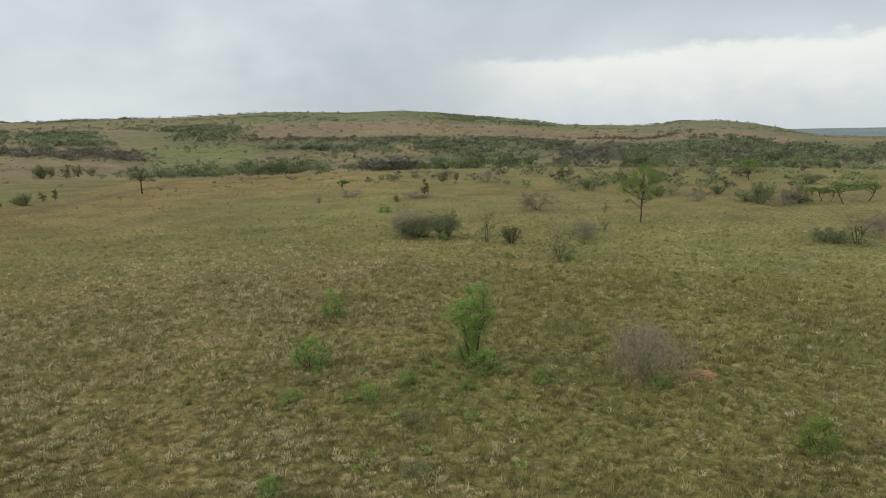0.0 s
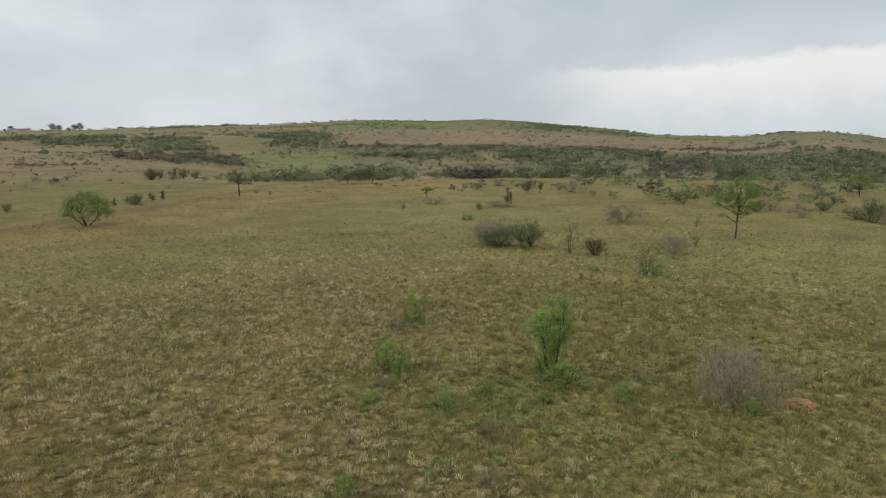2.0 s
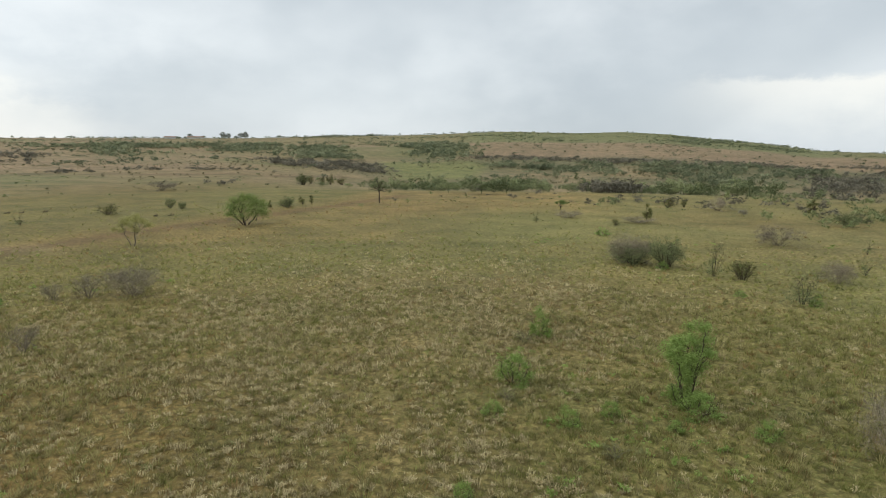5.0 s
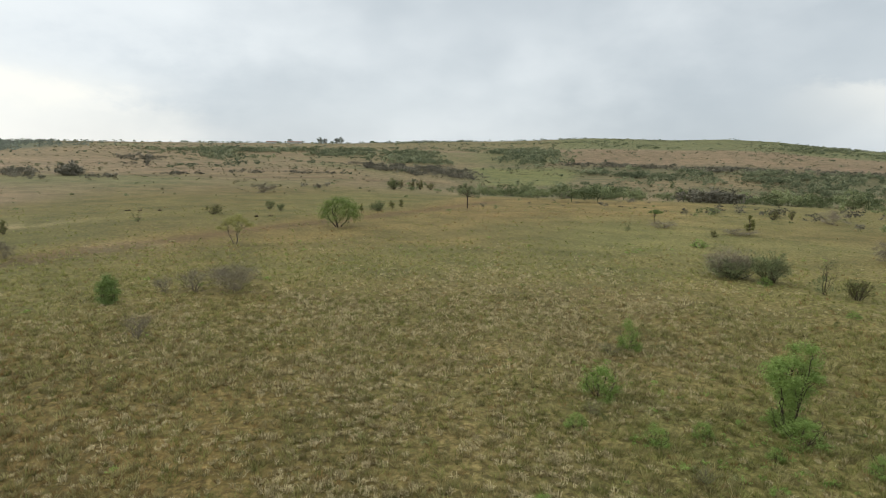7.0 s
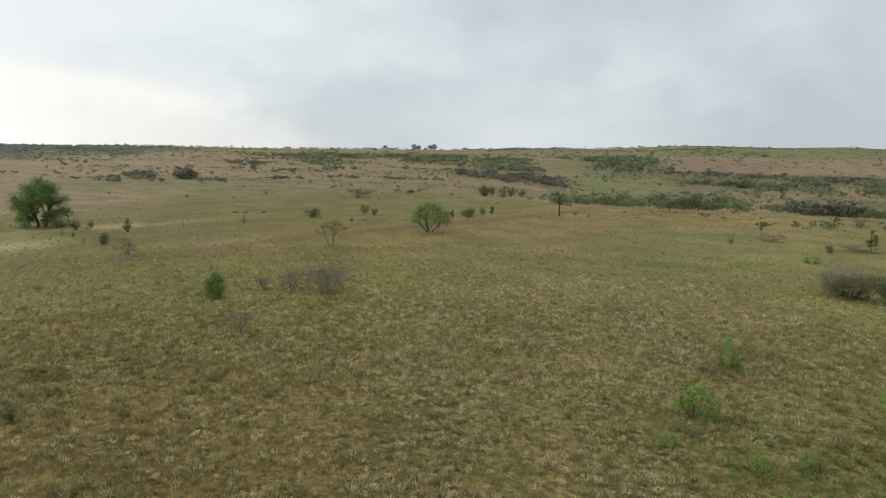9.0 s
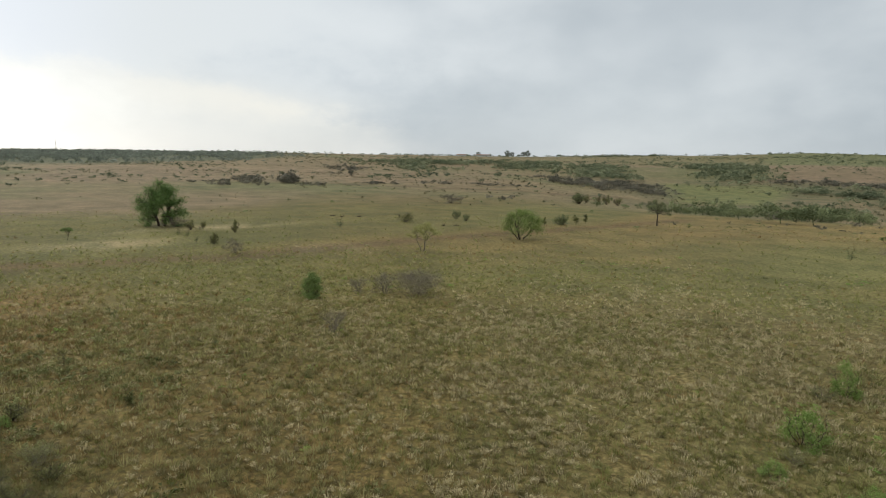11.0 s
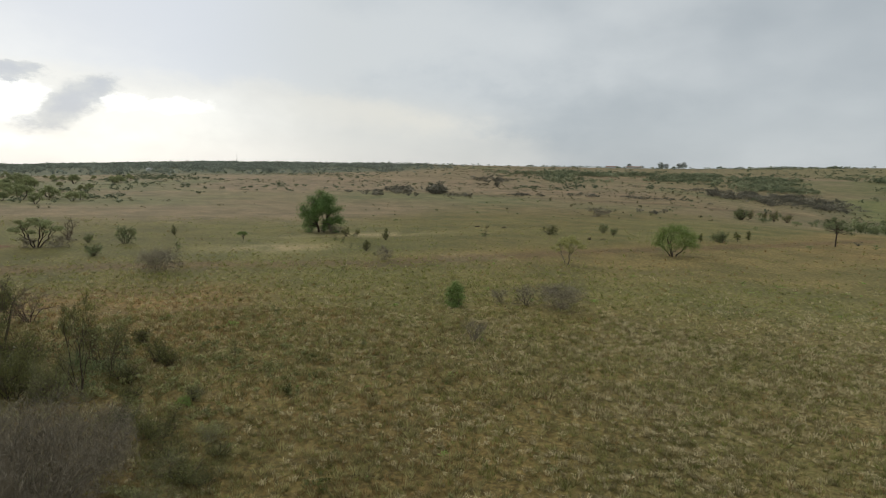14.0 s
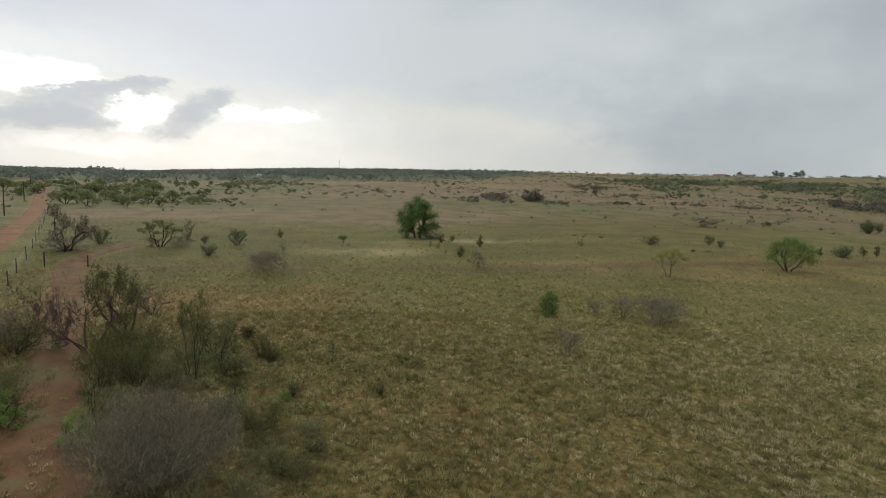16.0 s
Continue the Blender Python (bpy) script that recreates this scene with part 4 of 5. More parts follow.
for x, y, h, w in ((0.3, 56.4, 2.6, 3.0), (-2.6, 56.9, 1.9, 3.6), (23.8, 98.4, 2.0, 3.5), (38.8, 110.6, 2.3, 2.9), (30.8, 86.4, 1.3, 2.3), (39.9, 79.4, 1.6, 3.7), (40.1, 76.3, 2.7, 3.0), (39.9, 87.9, 1.5, 2.1),
                   (32.6, 50.2, 1.3, 2.5), (59.6, 99.2, 1.8, 4.0), (-102.9, 157.9, 3.5, 3.5), (-63.8, 92.1, 1.5, 2.2), (-80.9, 82.9, 1.7, 1.6), (-77.3, 81.8, 1.4, 1.3), (-62.6, 91.2, 2.1, 2.1),
                   (-85.3, 4.9, 2.3, 2.1), (-74.5, 1.2, 1.4, 1.7), (-87.6, 0.9, 1.2, 1.0), (-87.4, -11.4, 2.0, 2.4)):
    put("olive", x, y, h, w, "olive bushes")
for x, y, h, w in ((6.0, 52.7, 1.6, 1.8), (-6.5, 87.4, 1.0, 1.0), (0.2, 118.7, 1.7, 2.4), (3.0, 120.9, 1.7, 1.1), (33.7, 116.0, 1.6, 2.4), (44.8, 75.8, 1.9, 2.8),
                   (-108.4, 171.2, 2.8, 1.9), (-103.9, 170.3, 2.8, 2.2), (-105.3, 178.0, 3.3, 2.6), (-106.3, 187.0, 2.8, 3.1), (-81.0, 70.2, 1.7, 2.5), (-86.4, 34.7, 1.4, 1.4), (-80.5, 38.5, 1.4, 1.1),
                   (-70.0, 30.8, 1.3, 1.0), (-103.3, 159.0, 3.2, 3.2), (-87.5, 37.0, 1.1, 0.8), (-71.7, 31.6, 1.2, 0.8), (-94.5, 11.7, 1.3, 1.0), (-33.2, 3.2, 1.1, 1.2), (-28.1, 1.6, 0.7, 0.9), (-33.0, -2.7, 1.8, 2.4)):
    put("dark", x, y, h, w, "dark shrubs")
for x, y, h, w in ((3.9, 53.5, 3.1, 1.7), (8.8, 45.2, 2.6, 2.3), (15.8, 58.7, 1.5, 1.2), (19.1, 71.2, 1.5, 1.2), (-17.5, 86.6, 1.8, 1.1), (33.3, 87.6, 2.3, 2.6), (34.5, 49.5, 2.7, 2.8),
                   (-79.6, 55.5, 1.8, 1.5), (-86.0, 35.9, 0.9, 0.9), (-72.9, 29.9, 0.9, 0.6), (-31.5, 13.8, 0.7, 0.4), (-114.2, 134.8, 1.9, 1.6), (-78.2, 31.0, 1.3, 0.7),
                   (-81.9, 31.3, 1.0, 0.7), (-77.5, 10.0, 1.7, 1.1), (-32.6, 6.9, 1.0, 0.7), (-34.3, 1.8, 1.9, 1.0), (-26.8, -3.9, 2.5, 1.5), (-29.7, -0.2, 3.8, 1.8), (-31.5, 1.1, 2.4, 1.8)):
    put("sparse", x, y, h, w, "thin saplings")
for x, y, h, w in ((-2.5, 92.7, 2.8, 1.8), (21.6, 110.1, 3.1, 2.2), (-64.9, 98.7, 1.5, 1.0), (-65.8, 103.8, 1.6, 1.2), (-63.4, 87.1, 1.6, 1.0), (-62.8, 96.2, 1.4, 1.1), (-62.6, 98.8, 1.4, 1.1), (-83.5, 40.0, 1.6, 0.8)):
    put("slim", x, y, h, w, "slim small trees")
for x, y, h, w in ((-16.3, 100.8, 2.3, 2.1), (47.9, 78.2, 1.9, 1.7), (49.0, 78.0, 1.9, 1.9), (49.9, 77.9, 1.6, 1.6), (49.8, 74.9, 2.8, 4.1), (54.0, 76.8, 2.5, 3.0), (-83.4, 18.7, 1.6, 1.5)):
    put("umbrella", x, y, h, w, "umbrella acacias")
for x, y, h, w in ((-36.3, 29.5, 1.7, 2.3), (-38.0, 28.2, 1.2, 1.4), (-29.5, 20.1, 1.4, 1.4)):
    put("wand", x, y, h, w, "upright leafless shrubs")
put("vase", -84.0, -4.3, 3.5, 5.0)
put("airy", 20.7, 63.0, 5.9, 4.9)
put("airy", 54.7, 108.7, 3.6, 4.4)
put("slim", -214.0, 122.5, 4.2, 3.6)
put("drytree", -52.6, 107.2, 4.8, 4.8)
put("spread", -53.5, 68.1, 4.3, 6.8)
put("yellow", -52.1, 48.0, 3.3, 4.0)
put("cypress", -38.1, 24.1, 1.9, 1.8)
put("big", -93.5, 33.3, 6.3, 7.8)
# the bushes along the red track
put("thicket", -20.6, -1.3, 2.8, 4.7)
for x, y, h, w in ((-30.2, -4.1, 2.9, 2.0), (-30.2, -2.6, 2.6, 2.2), (-33.1, 0.9, 2.4, 2.3), (-37.0, -8.9, 2.1, 3.6), (-21.7, 2.3, 0.9, 1.8), (-19.5, 3.1, 0.7, 1.6), (-23.6, 2.3, 1.1, 1.8), (-30.6, -8.2, 1.6, 2.8), (-27.6, -7.3, 2.0, 2.6), (-33.8, -3.9, 2.2, 2.6), (-31.2, -1.5, 1.5, 2.2), (-35.8, -2.9, 1.6, 2.2)):
    put("mixed", x, y, h, w, "dark bushes along the track")
for x, y, h, w in ((-29.5, -1.7, 1.9, 1.5), (-31.6, -3.0, 1.7, 2.2), (-18.3, 1.6, 0.9, 1.5), (-22.5, 3.8, 0.7, 1.4), (-20.4, 2.2, 0.9, 1.5), (-27.5, -3.2, 1.0, 1.6), (-24.6, -3.2, 0.8, 1.4), (-33.4, -0.4, 1.3, 1.8)):
    put("pale", x, y, h, w, "pale bushes along the track")
for x, y, h, w in ((-23.8, 2.0, 0.7, 1.1), (-27.0, 4.0, 0.6, 1.0), (-32.3, 3.6, 0.9, 1.0), (-21.1, 3.9, 0.5, 0.9), (-36.9, 2.8, 0.9, 1.2), (-25.2, 1.0, 0.9, 1.3), (-19.8, 2.6, 0.7, 1.2), (-30.4, 1.6, 0.9, 1.3)):
    put("dark", x, y, h, w, "dark shrubs")
put("leafy", -37.7, -3.8, 4.6, 4.0)
put("leafy", -33.5, -0.4, 3.6, 1.7)
put("baretree", -36.7, -5.4, 3.7, 4.2)
put("thorn", -44.6, -2.9, 2.2, 3.4)
put("baretree", -42.0, -9.2, 3.0, 2.8)
put("baretree", -91.2, -1.3, 2.9, 3.0)
put("tangled", -79.6, -13.9, 5.2, 7.0)


# ---- the far bush ----
def clumps(name, label, mat, seed, patches, tris):
    """Distant trees and bushes: lobed crowns of loose leaf sprays on short trunks, too many to count. Each patch has a ragged edge."""
    rng = np.random.default_rng(seed)
    xs, ys, hs = [], [], []
    for a0, a1, r0, r1, n, low, tall, clump in patches:
        az = a0 + (a1 - a0) * (0.5 + (rng.beta(1.7, 1.7, n * 4) - 0.5) * rng.choice((1.0, 1.0, 1.0, 1.5), n * 4))
        r = np.sqrt(r0 * r0 + (r1 * r1 - r0 * r0) * (0.5 + (rng.beta(1.6, 1.6, n * 4) - 0.5) * rng.choice((1.0, 1.0, 1.0, 1.3), n * 4)))
        r = r + (fbm(az * 10, az * 0 + seed, 22, seed) - 0.5) * 0.5 * (r1 - r0)
        r = np.where(r < r0 * 0.88, r0 + (r0 * 0.88 - r), r)
        x, y = polar(az, r)
        keep = np.argsort(-(value_noise(x, y, max(7, (r1 - r0) * 0.16), seed) * clump + rng.random(n * 4)))[:n]
        xs.append(x[keep]), ys.append(y[keep]), hs.append(rng.uniform(0, 1, n) ** 1.7 * (tall - low) + low)
    x, y, h = np.concatenate(xs), np.concatenate(ys), np.concatenate(hs)
    n = len(x)
    z = ground_z(x, y)
    w = h * rng.uniform(0.9, 1.8, n)
    lobes = 8
    lob = rng.normal(0, 0.3, (n, lobes, 3)) * np.stack([w, w, h * 0.5], 1)[:, None]
    lob[:, :, 2] = np.abs(lob[:, :, 2] + (h * 0.5)[:, None])
    which = rng.integers(0, lobes, (n, tris))
    d = rng.normal(size=(n, tris, 3))
    d /= np.linalg.norm(d, axis=2)[:, :, None]
    c = np.take_along_axis(lob, which[:, :, None], 1)
    c = c + d * (rng.random((n, tris, 1)) ** 0.6) * np.stack([w * 0.26, w * 0.26, h * 0.24], 1)[:, None]
    c[:, :, 2] = np.where(c[:, :, 2] < 0.03, rng.uniform(0.03, 0.3, (n, tris)) * h[:, None], c[:, :, 2])
    c = c + np.stack([x, y, z], 1)[:, None]
    size = np.repeat(h * 0.24 * (60 / tris) ** 0.5, tris)
    v, f = leaf_quads(rng, c.reshape(-1, 3), size * 1.25, 1.0, 0.0, outward=d.reshape(-1, 3) + (0, 0, 0.3))
    v = v.reshape(-1, 4, 3)[:, :3].reshape(-1, 3)
    foot = np.stack([x, y, z - 0.3], 1)
    top = foot + np.stack([rng.normal(0, 0.1, n) * h, rng.normal(0, 0.1, n) * h, h * 0.75], 1)
    tv, tf = tubes(foot, top, h * 0.022, h * 0.01, 3)
    tf = np.vstack([tf[:, (0, 1, 2)], tf[:, (0, 2, 3)]])
    me = sheet_mesh(name, np.vstack([v, tv]), np.vstack([np.arange(len(v)).reshape(-1, 3), tf + len(v)]), mat)
    # each plant has a leaf colour of its own
    tone = rng.normal(0.12, 0.3, n)
    me.attributes.new("tone", "FLOAT", "POINT").data.foreach_set("value", np.concatenate([np.repeat(tone, tris * 3), np.repeat(tone * 0 - 0.3, len(tv) // n)]).astype(np.float32))
    return tagged(new(name, me), label, "bushes", kind="stuff")


clumps("valley_belt", "close belt of rounded green bushes behind the crest", BELT, 41,
       [(-42, -9, 158, 225, 100, 1.4, 4.4, 2.5), (-10, 3.0, 158, 215, 52, 2.0, 5.6, 2.5), (7.2, 20, 156, 215, 70, 2.0, 5.6, 2.5), (18, 25.5, 160, 230, 34, 1.6, 4.6, 1.5), (25, 33, 185, 225, 15, 1.0, 3.0, 0.3)], 520)
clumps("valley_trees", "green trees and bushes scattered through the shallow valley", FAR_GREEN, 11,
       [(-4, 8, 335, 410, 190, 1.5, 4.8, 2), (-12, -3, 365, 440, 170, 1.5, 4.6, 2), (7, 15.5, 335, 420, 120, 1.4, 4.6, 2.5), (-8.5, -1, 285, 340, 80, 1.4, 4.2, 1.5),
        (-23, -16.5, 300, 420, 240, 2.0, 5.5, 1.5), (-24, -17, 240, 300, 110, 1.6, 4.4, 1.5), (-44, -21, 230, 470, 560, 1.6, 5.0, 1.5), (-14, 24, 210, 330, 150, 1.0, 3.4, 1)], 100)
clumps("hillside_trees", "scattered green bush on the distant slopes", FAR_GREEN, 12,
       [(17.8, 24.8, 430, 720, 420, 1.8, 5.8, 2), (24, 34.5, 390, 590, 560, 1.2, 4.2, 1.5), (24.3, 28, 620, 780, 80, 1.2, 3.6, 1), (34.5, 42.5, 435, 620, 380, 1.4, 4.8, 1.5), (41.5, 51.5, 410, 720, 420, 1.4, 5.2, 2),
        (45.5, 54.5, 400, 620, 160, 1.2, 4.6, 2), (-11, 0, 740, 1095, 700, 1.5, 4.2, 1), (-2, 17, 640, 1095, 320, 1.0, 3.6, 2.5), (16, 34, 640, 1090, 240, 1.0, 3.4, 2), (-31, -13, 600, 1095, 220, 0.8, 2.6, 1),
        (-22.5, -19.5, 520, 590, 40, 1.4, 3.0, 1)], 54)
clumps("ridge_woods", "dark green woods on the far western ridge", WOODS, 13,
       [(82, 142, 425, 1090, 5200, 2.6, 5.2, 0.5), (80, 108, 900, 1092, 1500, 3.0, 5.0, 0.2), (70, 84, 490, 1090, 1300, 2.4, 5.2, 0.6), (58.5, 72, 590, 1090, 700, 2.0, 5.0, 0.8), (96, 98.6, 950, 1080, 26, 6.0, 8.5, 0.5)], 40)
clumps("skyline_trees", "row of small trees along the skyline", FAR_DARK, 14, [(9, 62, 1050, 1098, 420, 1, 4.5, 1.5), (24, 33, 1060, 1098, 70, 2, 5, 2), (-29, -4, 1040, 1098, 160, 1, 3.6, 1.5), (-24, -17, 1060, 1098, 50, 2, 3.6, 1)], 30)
clumps("bare_thickets", "dark leafless thickets across the plain and valley", FAR_BARE, 15,
       [(3, 7.4, 160, 185, 60, 2.2, 4.2, 0.5), (16.2, 17.6, 165, 200, 10, 1.6, 3.0, 0.5), (30, 36, 306, 362, 150, 1.4, 3.8, 1), (25.8, 32, 325, 395, 150, 1.4, 3.8, 1), (-17.5, -11, 200, 420, 260, 1.6, 4.0, 1),
        (-42, -20, 225, 420, 200, 1.4, 3.8, 1.2), (53.5, 57, 305, 450, 50, 1.4, 3.6, 3)], 100)
clumps("hedge_line", "long low dark hedge of bare brush across the valley", FAR_BARE, 46,
       [(7.6, 17.4, 432, 468, 210, 1.2, 3.0, 0.3), (-1, 7.6, 408, 440, 190, 1.2, 3.0, 0.3), (-12, -1, 434, 462, 200, 1.1, 2.7, 0.3), (-21.5, -11, 485, 520, 190, 1.1, 2.6, 0.3)], 44)
clumps("plain_thickets", "dark brown brush heaps on the tan plain", FAR_BARE, 47,
       [(61.5, 64.2, 230, 258, 26, 1.4, 3.0, 0.5), (64.5, 68.6, 236, 250, 22, 0.8, 1.8, 1.5), (58.6, 60.6, 236, 262, 22, 1.4, 2.8, 0.3), (59.3, 60.1, 242, 250, 10, 3.2, 5.0, 0.2), (56.4, 59, 222, 238, 16, 0.8, 1.9, 1),
        (57, 67, 216, 232, 18, 1.0, 2.0, 1)], 130)
clumps("line_bushes", "lines of low brown bushes along an old fence line", FAR_BARE, 16, [(49, 53, 240, 248, 26, 0.8, 1.8, 1), (37, 49, 246, 254, 46, 0.6, 1.9, 1), (39, 41, 180, 186, 6, 1, 2, 1)], 60)
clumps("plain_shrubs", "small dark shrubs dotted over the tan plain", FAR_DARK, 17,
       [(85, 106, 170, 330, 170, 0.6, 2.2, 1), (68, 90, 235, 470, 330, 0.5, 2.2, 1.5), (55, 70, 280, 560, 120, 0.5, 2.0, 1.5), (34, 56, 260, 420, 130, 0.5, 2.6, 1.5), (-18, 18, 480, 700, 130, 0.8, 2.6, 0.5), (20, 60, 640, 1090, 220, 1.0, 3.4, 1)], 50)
clumps("crest_shrubs", "small olive shrubs along the edge of the plateau", GREYISH, 24,
       [(30, 86, 130, 235, 46, 0.3, 1.1, 0.5), (-40, -2, 95, 160, 150, 0.4, 1.9, 1), (-2, 30, 105, 150, 36, 0.3, 0.9, 0.5)], 140)
clumps("brown_shrubs", "small brown leafless shrubs along the edge of the plateau", FAR_BARE, 48,
       [(-12, 8, 118, 152, 30, 0.7, 2.0, 0.6), (-34, -8, 96, 152, 54, 0.6, 1.9, 0.6), (8, 26, 120, 150, 14, 0.5, 1.2, 0.6)], 150)
clumps("low_scrub", "low mixed scrub covering the distant ground", SCRUB, 18,
       [(-45, 30, 170, 460, 2600, 0.4, 1.3, 1.5), (-45, 35, 460, 1095, 2600, 0.4, 1.2, 1.5), (30, 105, 170, 460, 1100, 0.3, 1.0, 1.5), (30, 105, 460, 1095, 1600, 0.5, 1.8, 1.5)], 16)
clumps("grey_herbs", "small grey-green herbs among the grass", SAGE, 19, [(-40, 110, 14, 34, 90, 0.15, 0.35, 1.5), (-40, 110, 34, 75, 160, 0.2, 0.4, 1.5), (70, 94, 15, 42, 170, 0.2, 0.6, 1)], 70)
clumps("olive_forbs", "low dark green herbs among the grass beside the track", OLIVE, 45, [(66, 92, 15, 40, 40, 0.15, 0.55, 1.2), (-40, 66, 20, 60, 90, 0.12, 0.35, 1.5)], 80)
clumps("green_forbs", "small fresh green forbs among the grass", LUSH, 20, [(-12, 16, 17, 30, 60, 0.12, 0.35, 2), (-40, 110, 14, 40, 60, 0.12, 0.25, 1.5), (-40, 80, 40, 80, 70, 0.15, 0.4, 1.5)], 60)
for az, h in ((39.75, 10), (39.3, 8.5), (38.3, 9), (37.9, 10.5), (42.4, 8)):
    x, y = polar(az, 1080)
    put("skytree", float(x), float(y), h, h * 1.25, "tall skyline trees")
# open bush past the road fence
pick = random.Random(5)
for k in range(104):
    far = k > 58
    x, y = polar(pick.triangular(88.5, 104, 97) if not far else pick.uniform(86, 105), pick.uniform(285, 420) if far else pick.uniform(160, 275))
    h = pick.triangular(1.6, 4.4, 2.4)
    put("bushtree", float(x), float(y), h, h * pick.uniform(1.1, 1.9), "open bush past the road")


# ---- grass ----
def tufts(name, label, mat, seed, share, rings):
    """Grass tufts: blades fanning out of each root."""
    rng = np.random.default_rng(seed)
    vs, tones = [], []
    for r0, r1, per, blades, long, thin, arch in rings:
        n = int(per * (165 / 360) * np.pi * (r1 * r1 - r0 * r0))
        az, r = rng.uniform(-45, 120, n), np.sqrt(rng.uniform(r0 * r0, r1 * r1, n))
        x, y = polar(az, r)
        keep = rng.random(n) < share(x, y) * (1 - 0.85 * smooth(46, 74, r) * (r < 75))
        off_road = np.minimum(line_gap(x, y, TRACK) - 1.15, line_gap(x, y, ROAD) - 1.7) + (value_noise(x, y, 1.2, 5) - 0.5) * 1.2
        # a strip of grass stays between the two ruts
        off_road = np.maximum(off_road, 0.42 - line_gap(x, y, TRACK) - value_noise(x, y, 2.2, 8) * 0.6)
        keep &= off_road > 0
        x, y = x[keep], y[keep]
        n = len(x)
        z = ground_z(x, y)
        big = rng.uniform(0.55, 1.35, n)[:, None] * np.ones((1, blades))
        a = rng.uniform(0, 2 * np.pi, (n, blades))
        # blades fan out of a narrow root: upright in the middle, arching over at the rim
        s = rng.uniform(0.02, 1.0, (n, blades)) ** 0.8 * 0.8
        hi = long * big * rng.uniform(0.65, 1.1, (n, blades))
        out = 0.5 * long * big * np.sqrt(rng.random((n, blades)))
        bx, by = x[:, None] + np.cos(a) * out, y[:, None] + np.sin(a) * out
        a = a + rng.normal(0, 0.5, a.shape)
        e = rng.uniform(0, np.pi, a.shape)
        ox, oy = np.cos(e) * thin, np.sin(e) * thin
        zz = z[:, None] - 0.02 + np.zeros_like(bx)
        ca, sa = np.cos(a) * s * hi, np.sin(a) * s * hi
        mx, my, mz = bx + ca * 0.4, by + sa * 0.4, z[:, None] + hi * (0.75 - 0.3 * s)
        turn = rng.normal(0, 0.35, a.shape) * hi
        tx, ty, tz = bx + ca * 1.15 - np.sin(a) * turn, by + sa * 1.15 + np.cos(a) * turn, z[:, None] + hi * (1.0 - (0.12 + 0.4 * arch) * s)
        low = [np.stack([bx - ox, by - oy, zz], -1), np.stack([bx + ox, by + oy, zz], -1)]
        mid = [np.stack([mx + ox, my + oy, mz], -1), np.stack([mx - ox, my - oy, mz], -1)]
        tip = [np.stack([tx + ox * 0.5, ty + oy * 0.5, tz], -1), np.stack([tx - ox * 0.5, ty - oy * 0.5, tz], -1)]
        if arch < 0.5:
            v = np.stack(low + tip, 2).reshape(-1, 4, 3)
        else:
            v = np.stack([*low, *mid, mid[1], mid[0], *tip], 2).reshape(-1, 4, 3)
        # paler tone with distance stands in for sunlit tips; random from tuft to tuft
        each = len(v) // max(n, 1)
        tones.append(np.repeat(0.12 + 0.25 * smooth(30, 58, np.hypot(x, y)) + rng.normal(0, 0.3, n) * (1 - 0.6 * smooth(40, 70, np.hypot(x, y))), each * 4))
        v = v.reshape(-1, 3)
        vs.append(v)
    v = np.concatenate(vs)
    me = sheet_mesh(name, v, np.arange(len(v)).reshape(-1, 4), mat)
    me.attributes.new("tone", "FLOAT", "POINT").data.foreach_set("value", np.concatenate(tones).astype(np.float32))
    return tagged(new(name, me), label, "grass", kind="stuff")


def dry_share(x, y):
    patch = smooth(0.42, 0.58, fbm(x, y, 3.2, 51)) * (0.5 + smooth(0.35, 0.6, value_noise(x, y, 0.9, 52)))
    dry, _, _, r, az, _ = cover(x, y)
    patch = patch + (0.55 - patch) * 0.7 * smooth(40, 66, az)
    return np.clip((0.1 + 1.0 * dry) * (0.2 + 1.0 * patch) * (1 - 0.7 * smooth(46, 66, r)) * (1 - 0.8 * smooth(34, 50, r) * (1 - smooth(-14, 6, az))) * (1 - 0.58 * smooth(34, 72, az)), 0, 1)


def green_share(x, y):
    west = smooth(48, 70, np.degrees(np.arctan2(-x, y))) * (1 - smooth(44, 58, np.hypot(x, y)))
    return np.clip((0.25 + 0.8 * cover(x, y)[1]) * (1 - 0.35 * west), 0, 1)


def tussock_share(x, y):
    west = smooth(38, 66, np.degrees(np.arctan2(-x, y)))
    return (0.35 + 0.7 * smooth(0.35, 0.65, fbm(x, y, 2.4, 55))) * (1 - 0.45 * cover(x, y)[0]) + 0.55 * west


def rust_share(x, y):
    west = smooth(48, 70, np.degrees(np.arctan2(-x, y))) * (1 - smooth(44, 58, np.hypot(x, y)))
    return np.clip(0.1 + 0.7 * cover(x, y)[2] + 0.28 * west, 0, 1)


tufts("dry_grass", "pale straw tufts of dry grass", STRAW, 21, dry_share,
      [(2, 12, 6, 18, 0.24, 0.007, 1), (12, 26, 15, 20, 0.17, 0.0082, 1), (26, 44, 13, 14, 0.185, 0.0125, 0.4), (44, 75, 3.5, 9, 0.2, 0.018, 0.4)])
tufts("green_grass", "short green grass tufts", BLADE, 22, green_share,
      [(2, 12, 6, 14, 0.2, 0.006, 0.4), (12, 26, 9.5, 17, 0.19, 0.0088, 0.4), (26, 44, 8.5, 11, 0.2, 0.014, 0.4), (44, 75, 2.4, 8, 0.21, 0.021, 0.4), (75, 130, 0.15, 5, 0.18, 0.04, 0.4)])
